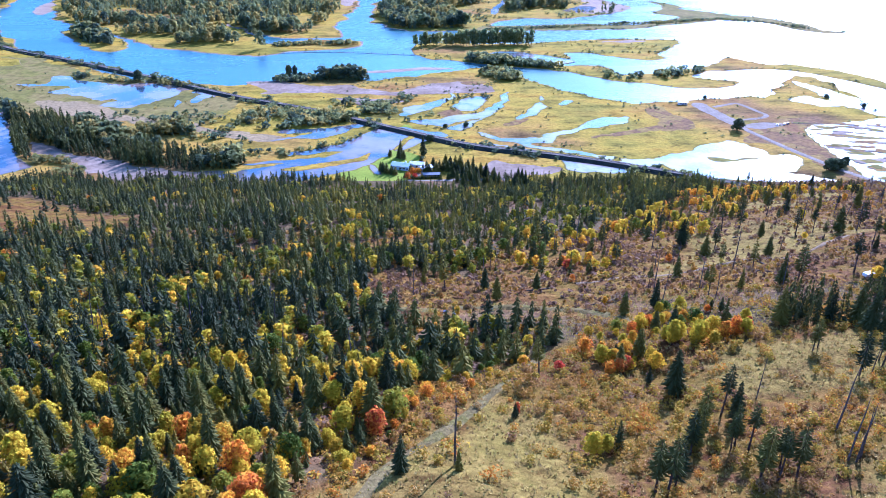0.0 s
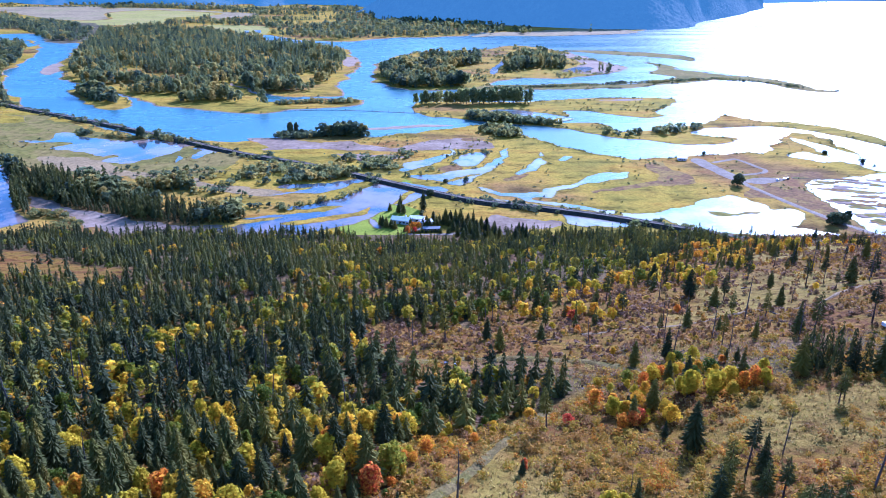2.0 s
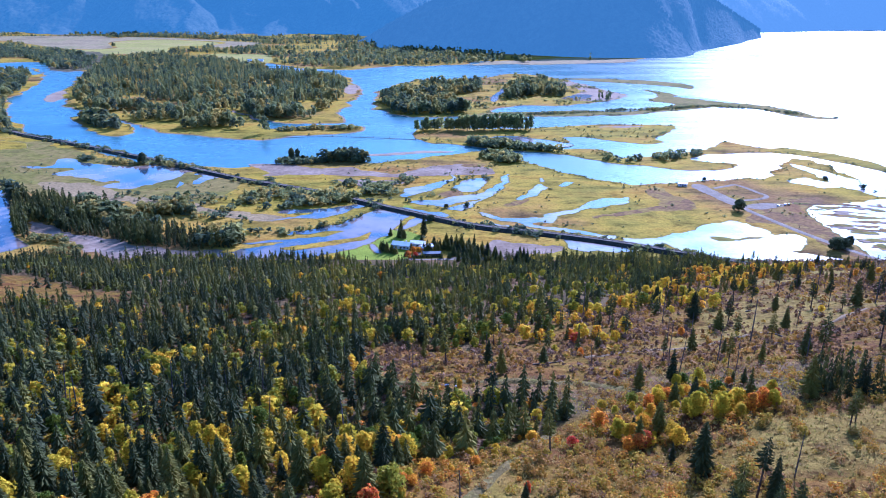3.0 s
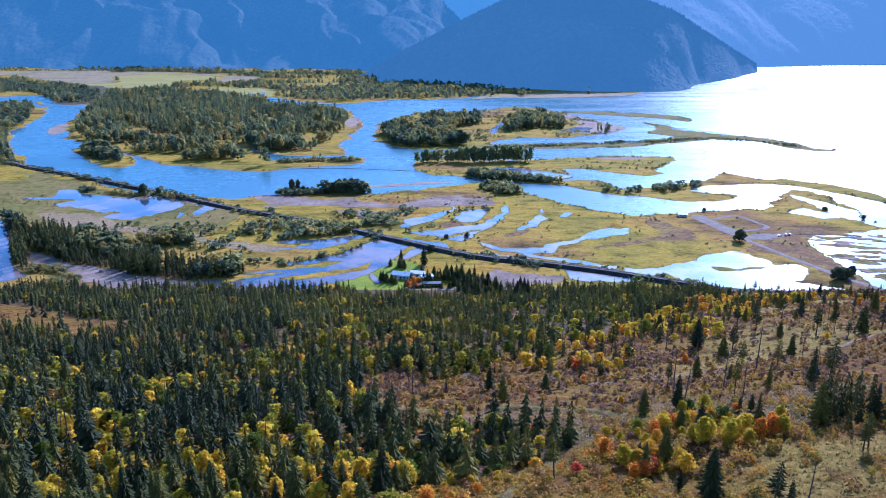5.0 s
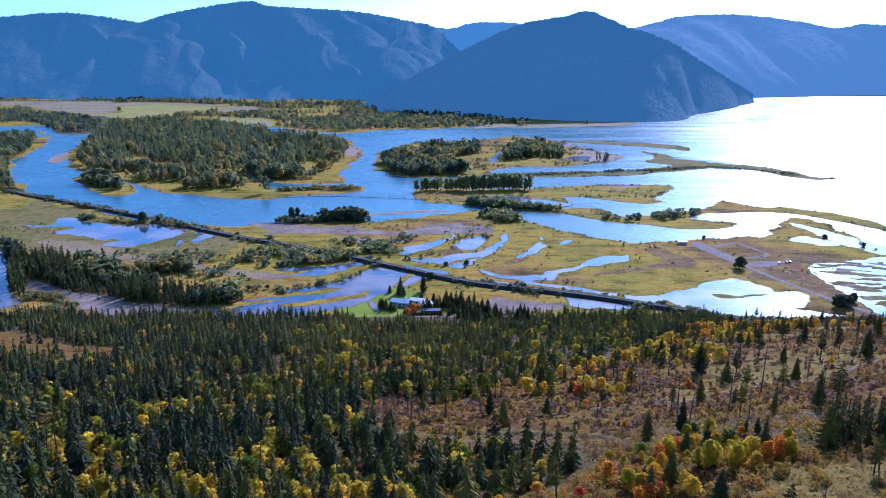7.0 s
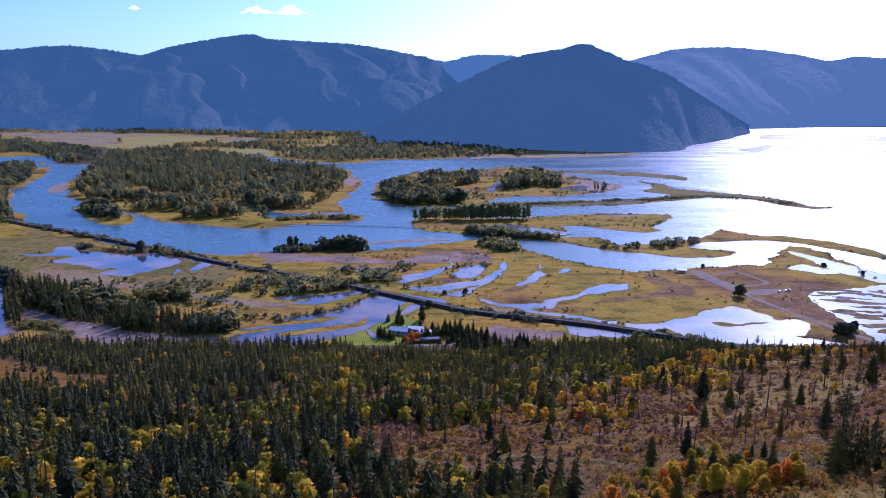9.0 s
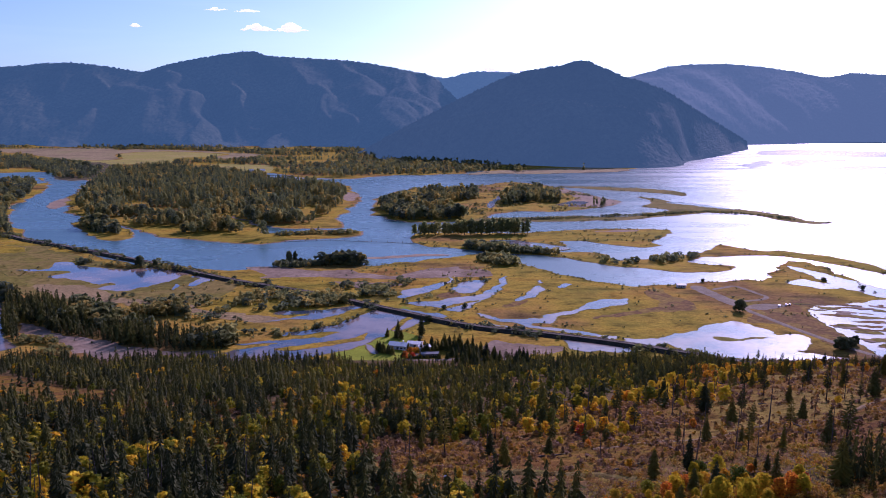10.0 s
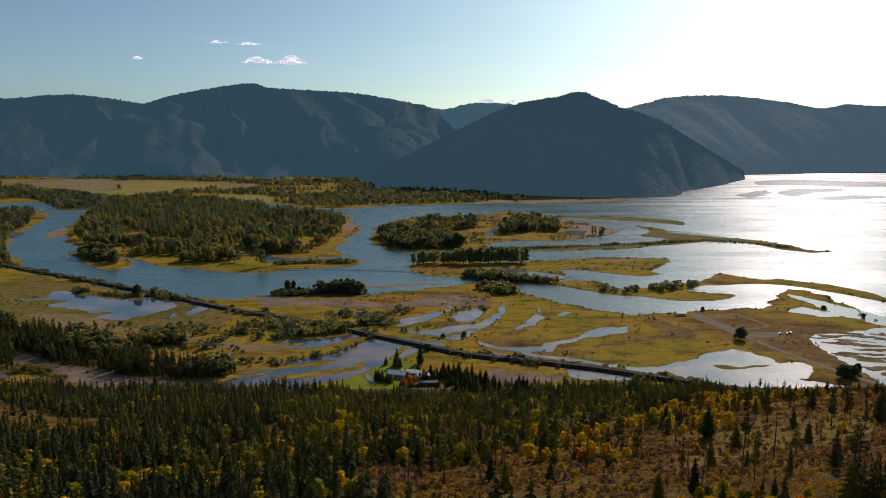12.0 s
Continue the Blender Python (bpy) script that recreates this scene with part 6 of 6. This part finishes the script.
for n, (x, y, h) in enumerate([(-17, 586, 18), (-36, 583, 15), (-37, 578, 10), (-45, 583, 7), (-33, 576, 8), (-48, 545, 9), (-45, 542, 10), (-41, 540, 9), (-50, 548, 8), (-38, 538, 8), (-26, 545, 7), (-13, 541, 12), (-11, 539, 10), (-8, 556, 9), (-3, 552, 8), (2, 557, 11), (6, 555, 10), (10, 552, 12), (14, 550, 13), (20, 548, 10), (24, 545, 14), (30, 540, 11), (34, 535, 12), (40, 531, 10), (-5, 545, 9), (0, 548, 8), (4, 546, 10), (-7, 541, 8), (12, 542, 9), (18, 541, 11), (22, 538, 9), (9, 547, 8), (-16, 546, 7), (-18, 562, 8), (-30, 531, 5), (-2, 528, 6), (4, 528, 6), (8, 534, 9), (16, 533, 10), (26, 528, 12)]):
    SPRUCES.plant(n, x, y, h, 1.6 if h < 14 else 1.0, (0, 0), 55 * n)
for n in range(17):
    SPRUCES.plant(n, -27 + 1.5 * n, 528.6 + 0.12 * n, 2.6 + 0.25 * (n % 3), 2.2, (0, 0), 47 * n)
for n in range(30):
    SPRUCES.plant(n, r4.uniform(8, 75), r4.uniform(502, 531), r4.uniform(7, 12), r4.uniform(1.1, 1.5), (0, 0), 31 * n)
for c, rows in {"red": [(-27.5, 528, 7, 1.2), (-22, 531, 5, 1.1)], "orange": [(-24, 540, 7, 1.2), (-20, 542, 6, 1.2)]}.items():
    for n, (x, y, h, w) in enumerate(rows):
        LEAFY[c].plant(n, x, y, h, w, (0, 0), 30 * n)
for nursery in (COTTONWOODS, LONE, SPRUCES, FIRS, PINES, SNAGS, *LEAFY.values()):
    nursery.settle()


# ---- buildings ----
def plain(name, tone, rough=0.7, spec=0.3, grain=2.0):
    m, nt, b = material(name, rough, spec)
    g = ramp(nt, noise_node(nt, grain, 4.0, 0.6), [(0.3, tuple(c * 0.8 for c in tone)), (0.7, tuple(min(1, c * 1.12) for c in tone))])
    nt.links.new(g, b.inputs["Base Color"])
    return m


DARK_ROOF = plain("grey_roof", (0.22, 0.22, 0.22), 0.6)
WHITE_WALL = plain("white_siding", (0.72, 0.70, 0.66))
BLUE_ROOF = plain("blue_metal_roof", (0.42, 0.49, 0.50), 0.45, 0.4)
GREY_ROOF = plain("pale_roof", (0.78, 0.76, 0.72), 0.5)
GLASS = plain("window_glass", (0.03, 0.035, 0.04), 0.08, 0.6)
TIMBER = plain("brown_timber", (0.18, 0.12, 0.08))
WHITE_PAINT = plain("white_paint", (0.8, 0.8, 0.78), 0.35, 0.5)
RUBBER = plain("black_rubber", (0.02, 0.02, 0.02))
DARK_PAINT = plain("dark_paint", (0.05, 0.06, 0.08), 0.3, 0.5)


def box(w, d, h, x=0.0, y=0.0, z=0.0, bevel=0.0):
    bm = bmesh.new()
    bmesh.ops.create_cube(bm, size=1.0, matrix=Matrix.Translation((x, y, z + h / 2)) @ Matrix.Diagonal((w, d, h, 1)))
    if bevel:
        bmesh.ops.bevel(bm, geom=bm.edges[:], offset=bevel, segments=2, affect="EDGES")
    return bm


def gable(w, d, z, rise, eave=0.6, thick=0.25):
    """A pitched roof with its ridge along x."""
    bm = bmesh.new()
    half = d / 2 + eave
    low = z - eave * rise / (d / 2)
    prof = [(-half, low), (0, z + rise), (half, low), (half, low + thick), (0, z + rise + thick), (-half, low + thick)]
    ends = [[bm.verts.new((sx * (w / 2 + eave), py, pz)) for py, pz in prof] for sx in (-1, 1)]
    for k in range(6):
        bm.faces.new((ends[0][k - 1], ends[0][k], ends[1][k], ends[1][k - 1]))
    bm.faces.new(ends[0][::-1])
    bm.faces.new(ends[1])
    bmesh.ops.recalc_face_normals(bm, faces=bm.faces[:])
    return bm


def gabled_walls(w, d, h, rise):
    bm = bmesh.new()
    prof = [(-d / 2, 0), (d / 2, 0), (d / 2, h), (0, h + rise - 0.05), (-d / 2, h)]
    ends = [[bm.verts.new((sx * w / 2, py, pz)) for py, pz in prof] for sx in (-1, 1)]
    for k in range(5):
        bm.faces.new((ends[0][k - 1], ends[0][k], ends[1][k], ends[1][k - 1]))
    bm.faces.new(ends[0][::-1])
    bm.faces.new(ends[1])
    bmesh.ops.recalc_face_normals(bm, faces=bm.faces[:])
    return bm


def house(name, label, category, w, d, h, rise, wall, roof, m, windows=4, chimney=False):
    root = new(name)
    tagged(root, label, category)
    part("wall", gabled_walls(w, d, h, rise), wall, root)
    top = part("roof", gable(w, d, h, rise), roof, root, "pitched roof with wide eaves")
    if chimney:
        part("chimney", box(0.9, 0.9, 2.2, w * 0.2, d * 0.15, h + rise - 1.0), GREY_ROOF, top)
    part("door", box(1.1, 0.08, 2.1, 0, -d / 2 - 0.03, 0), TIMBER, root, "brown timber door")
    for k in range(windows):
        x = (k + 0.5) / windows * w - w / 2
        if abs(x) < 1.4:
            x += 2.0
        win = part("window", box(1.7, 0.06, 1.4, x, -d / 2 - 0.03, 0.9), WHITE_PAINT, root, "white framed window")
        part("pane", box(1.45, 0.04, 1.15, x, -d / 2 - 0.07, 1.02), GLASS, win, "dark glass pane")
    root.matrix_basis = m
    return root


house("lodge", "white lodge with a blue metal roof among spruces", "house", 15, 9, 3.2, 1.6, WHITE_WALL, BLUE_ROOF, pose(-33.5, 553, 0.38, 0, 0, -18), 6, True)
house("guest_wing", "white wing with a pale roof beside the lodge", "house", 11, 7, 3.0, 1.2, WHITE_WALL, GREY_ROOF, pose(-21, 557, 0.38, 0, 0, -12), 4)
house("garage", "low pale garage behind a clipped hedge", "garage", 9, 6, 2.7, 1.0, WHITE_WALL, GREY_ROOF, pose(-14, 549, 0.38, 0, 0, 25), 2)
house("long_shed", "long low shed with a grey roof beside the drive", "shed", 13, 4.5, 2.2, 0.8, TIMBER, DARK_ROOF, pose(-9, 534.5, 0.38, 0, 0, 4), 5)
house("boathouse", "small white boathouse at the boat ramp", "boathouse", 9, 6, 2.8, 1.0, WHITE_WALL, GREY_ROOF, pose(254, 752, 0.38, 0, 0, -8), 2)
house("farmhouse", "small white farmhouse beside the hay field", "house", 12, 8, 4, 3, WHITE_WALL, GREY_ROOF, pose(-590, 2255, 0.5, 0, 0, 10), 3)
house("barn", "long pale barn beside the hay field", "barn", 20, 9, 4, 3, WHITE_WALL, GREY_ROOF, pose(-560, 2262, 0.5, 0, 0, 5), 3)
ribbon("road_2", smooth_open([(-36, 512), (-29, 522), (-22, 534), (-18, 545), (-20, 550)], 3), 5, 0.45, GRAVEL, "pale drive up to the lodge", 0.6, 0.3)
ribbon("road_3", smooth_open([(-40, 514), (-24, 522), (-4, 524), (14, 527), (36, 526), (60, 521), (90, 508)], 4), 5, 0.47, GRAVEL, "pale road along the foot of the hill", 1.0, 0.3)
ribbon("road_4", smooth_open([(283, 741), (301, 751), (312, 756), (318, 744), (323, 725), (326, 710), (316, 700), (292, 693)], 4), 4, 0.56, GRAVEL, "gravel loop round the boat ramp", 0.8, 0.3)
land_patch("parking", [(288, 669), (302, 681), (325, 683), (327, 673), (300, 662)], 0.5, GRAVEL, "gravel parking place beside the road", 3, 1, 0, 90, category="pavement")
land_patch("boat_ramp", [(263, 751), (276, 758), (283, 725), (289, 693), (287, 673), (279, 671), (271, 706)], 0.52, GRAVEL, "wide gravel boat ramp yard", 4, 1, 0, 91, category="pavement")

# log boom across the river: a row of piles
boom = np.array(smooth_open([(-238, 1023), (-167, 1033), (-100, 1024), (-40, 1011)], 6.5))
piling = new("log_boom")
tagged(piling, "row of dark timber piles across the river", "pile row")
for n, (x, y) in enumerate(boom):
    bm = bmesh.new()
    hgt = 2.6 if n % 3 == 0 else 1.2
    tapered(bm, [(x, y, -1.4), (x + 0.05, y, hgt)], (0.42, 0.34), 6)
    part("pile", bm, TIMBER, piling)
bm = bmesh.new()
for a, b in zip(boom, boom[1:]):
    c, d = (a + b) / 2, b - a
    bmesh.ops.create_cube(bm, size=1.0, matrix=Matrix.Translation((*c, 0.15)) @ Matrix.Rotation(math.atan2(d[1], d[0]), 4, "Z") @ Matrix.Diagonal((np.linalg.norm(d), 0.6, 0.4, 1)))
part("floating_log", bm, TIMBER, piling)


# ---- vehicles ----
def wheel(root, x, y, r=0.34):
    bm = bmesh.new()
    bmesh.ops.create_cone(bm, cap_ends=True, segments=14, radius1=r, radius2=r, depth=0.24, matrix=Matrix.Translation((x, y, r)) @ Matrix.Rotation(math.pi / 2, 4, "X"))
    w = part("wheel", bm, RUBBER, root)
    bm = bmesh.new()
    bmesh.ops.create_cone(bm, cap_ends=True, segments=10, radius1=r * 0.6, radius2=r * 0.6, depth=0.26, matrix=Matrix.Translation((x, y, r)) @ Matrix.Rotation(math.pi / 2, 4, "X"))
    part("rim", bm, GREY_ROOF, w)


def car(label, paint, m):
    root = new("car")
    tagged(root, label, "car", "parked cars")
    part("body", box(4.5, 1.8, 0.75, 0, 0, 0.35, 0.12), paint, root)
    part("cabin", box(2.4, 1.55, 0.6, -0.2, 0, 1.05, 0.14), GLASS, root, "dark glazed cabin")
    part("roof", box(1.9, 1.5, 0.08, -0.2, 0, 1.63, 0.03), paint, root)
    for x in (-1.4, 1.4):
        for y in (-0.82, 0.82):
            wheel(root, x, y)
    root.matrix_basis = m
    return root


def trailer(label, m, long=5.5, paint=None):
    root = new("trailer")
    tagged(root, label, "trailer", "trailers in the yard")
    part("body", box(long, 1.7, 1.0, 0, 0, 0.5, 0.15), paint or GREY_ROOF, root)
    part("drawbar", box(1.4, 0.12, 0.12, long / 2 + 0.6, 0, 0.5), DARK_PAINT, root)
    for y in (-0.9, 0.9):
        wheel(root, -0.2, y, 0.32)
    root.matrix_basis = m
    return root


def on_hill(x, y, turn):
    return pose(x, y, float(hill(x, y)) + 0.02, 0, 0, turn) @ Matrix.Rotation(0.0, 4, "X")


SMALL = Matrix.Scale(0.45, 4)
trailer("small white boat trailer parked in the forest yard", on_hill(3.2, 158.5, 62) @ SMALL, 4.2)
trailer("small grey flatbed trailer parked in the forest yard", on_hill(0.2, 160.5, 20) @ SMALL, 4.0, DARK_PAINT)
trailer("small white utility trailer at the yard's edge", on_hill(1.2, 154.0, 70) @ SMALL, 2.6)
trailer("white shelter among the pines", on_hill(115, 171, 15), 3.0)
for n, (x, y, paint) in enumerate([(330, 677, WHITE_PAINT), (334, 678, DARK_PAINT), (322, 674, WHITE_PAINT)]):
    car("white car on the gravel parking place" if paint == WHITE_PAINT else "dark car on the gravel parking place", paint, pose(x, y, 0.5, 0, 0, 60))

# fallen trunks on the open slope
r5 = np.random.default_rng(55)
for n in range(46):
    x, y = r5.uniform(20, 230), r5.uniform(75, 400)
    if x > 0.6 * y or inside(np.array([x]), np.array([y]), DENSE_EDGE)[0]:
        continue
    a, long = r5.uniform(0, 3.14), r5.uniform(3, 9)
    c, s = math.cos(a), math.sin(a)
    bm = bmesh.new()
    pts = [(x + c * k * long, y + s * k * long) for k in (-0.5, 0, 0.5)]
    rings = []
    for (px_, py_), r in zip(pts, (0.22, 0.18, 0.1)):
        z = float(hill(px_, py_)) + r * 0.7
        rings.append([bm.verts.new((px_ - s * r * math.cos(q), py_ + c * r * math.cos(q), z + r * math.sin(q))) for q in np.linspace(0, 6.283, 7)[:-1]])
    for u, v in zip(rings, rings[1:]):
        for k in range(6):
            bm.faces.new((u[k - 1], u[k], v[k], v[k - 1]))
    bm.faces.new(rings[0][::-1])
    bm.faces.new(rings[-1])
    me = bpy.data.meshes.new("fallen_log")
    bm.to_mesh(me)
    bm.free()
    me.materials.append(DEADWOOD)
    tagged(new("fallen_log", me), "grey fallen trunk lying in dry grass", "log", "fallen trunks")


# ---- clouds ----
def cloud(name, x, z, wide, high, seed, y=4850):
    r = np.random.default_rng(seed)
    bm = bmesh.new()
    for k in range(46):
        u = r.uniform(-1, 1)
        rad = high * (1.15 - abs(u)) * r.uniform(0.14, 0.42)
        bmesh.ops.create_icosphere(bm, subdivisions=2 if rad > 8 else 1, radius=1.0, matrix=Matrix.Translation((x + u * wide / 2, y + r.uniform(-20, 20), z + high * 0.75 * (1 - abs(u)) * r.uniform(0.0, 1.0) ** 1.5)) @ Matrix.Diagonal((rad * 1.9, rad, rad * 0.75, 1)))
    for v in bm.verts:
        v.co += Vector((r.normal(), r.normal(), r.normal())) * high * 0.012
    me = bpy.data.meshes.new(name)
    bm.to_mesh(me)
    bm.free()
    me.materials.append(CLOUD)
    me.polygons.foreach_set("use_smooth", np.ones(len(me.polygons), bool))
    return tagged(new(name, me), "small white fair-weather cloud over the ridge", "cloud", "small clouds")


CLOUD, _nt, _b = material("glowing_cloud_backdrop", 1.0, 0.0)
_b.inputs["Base Color"].default_value = (0.9, 0.9, 0.9, 1)
# emission whitens the backlit puffs in place of scattered sunlight
_b.inputs["Emission Color"].default_value, _b.inputs["Emission Strength"].default_value = (0.85, 0.92, 0.97, 1), 0.95
cloud("cloud", -1195, 701, 210, 50, 300)
cloud("cloud", -973, 697, 229, 50, 301)
cloud("cloud", -1448, 827, 153, 19, 302)
cloud("cloud", -1246, 816, 172, 23, 303)
cloud("cloud", -1976, 727, 69, 23, 304)
cloud("cloud", 313, 446, 153, 31, 305)
cloud("cloud", 473, 439, 133, 23, 306)
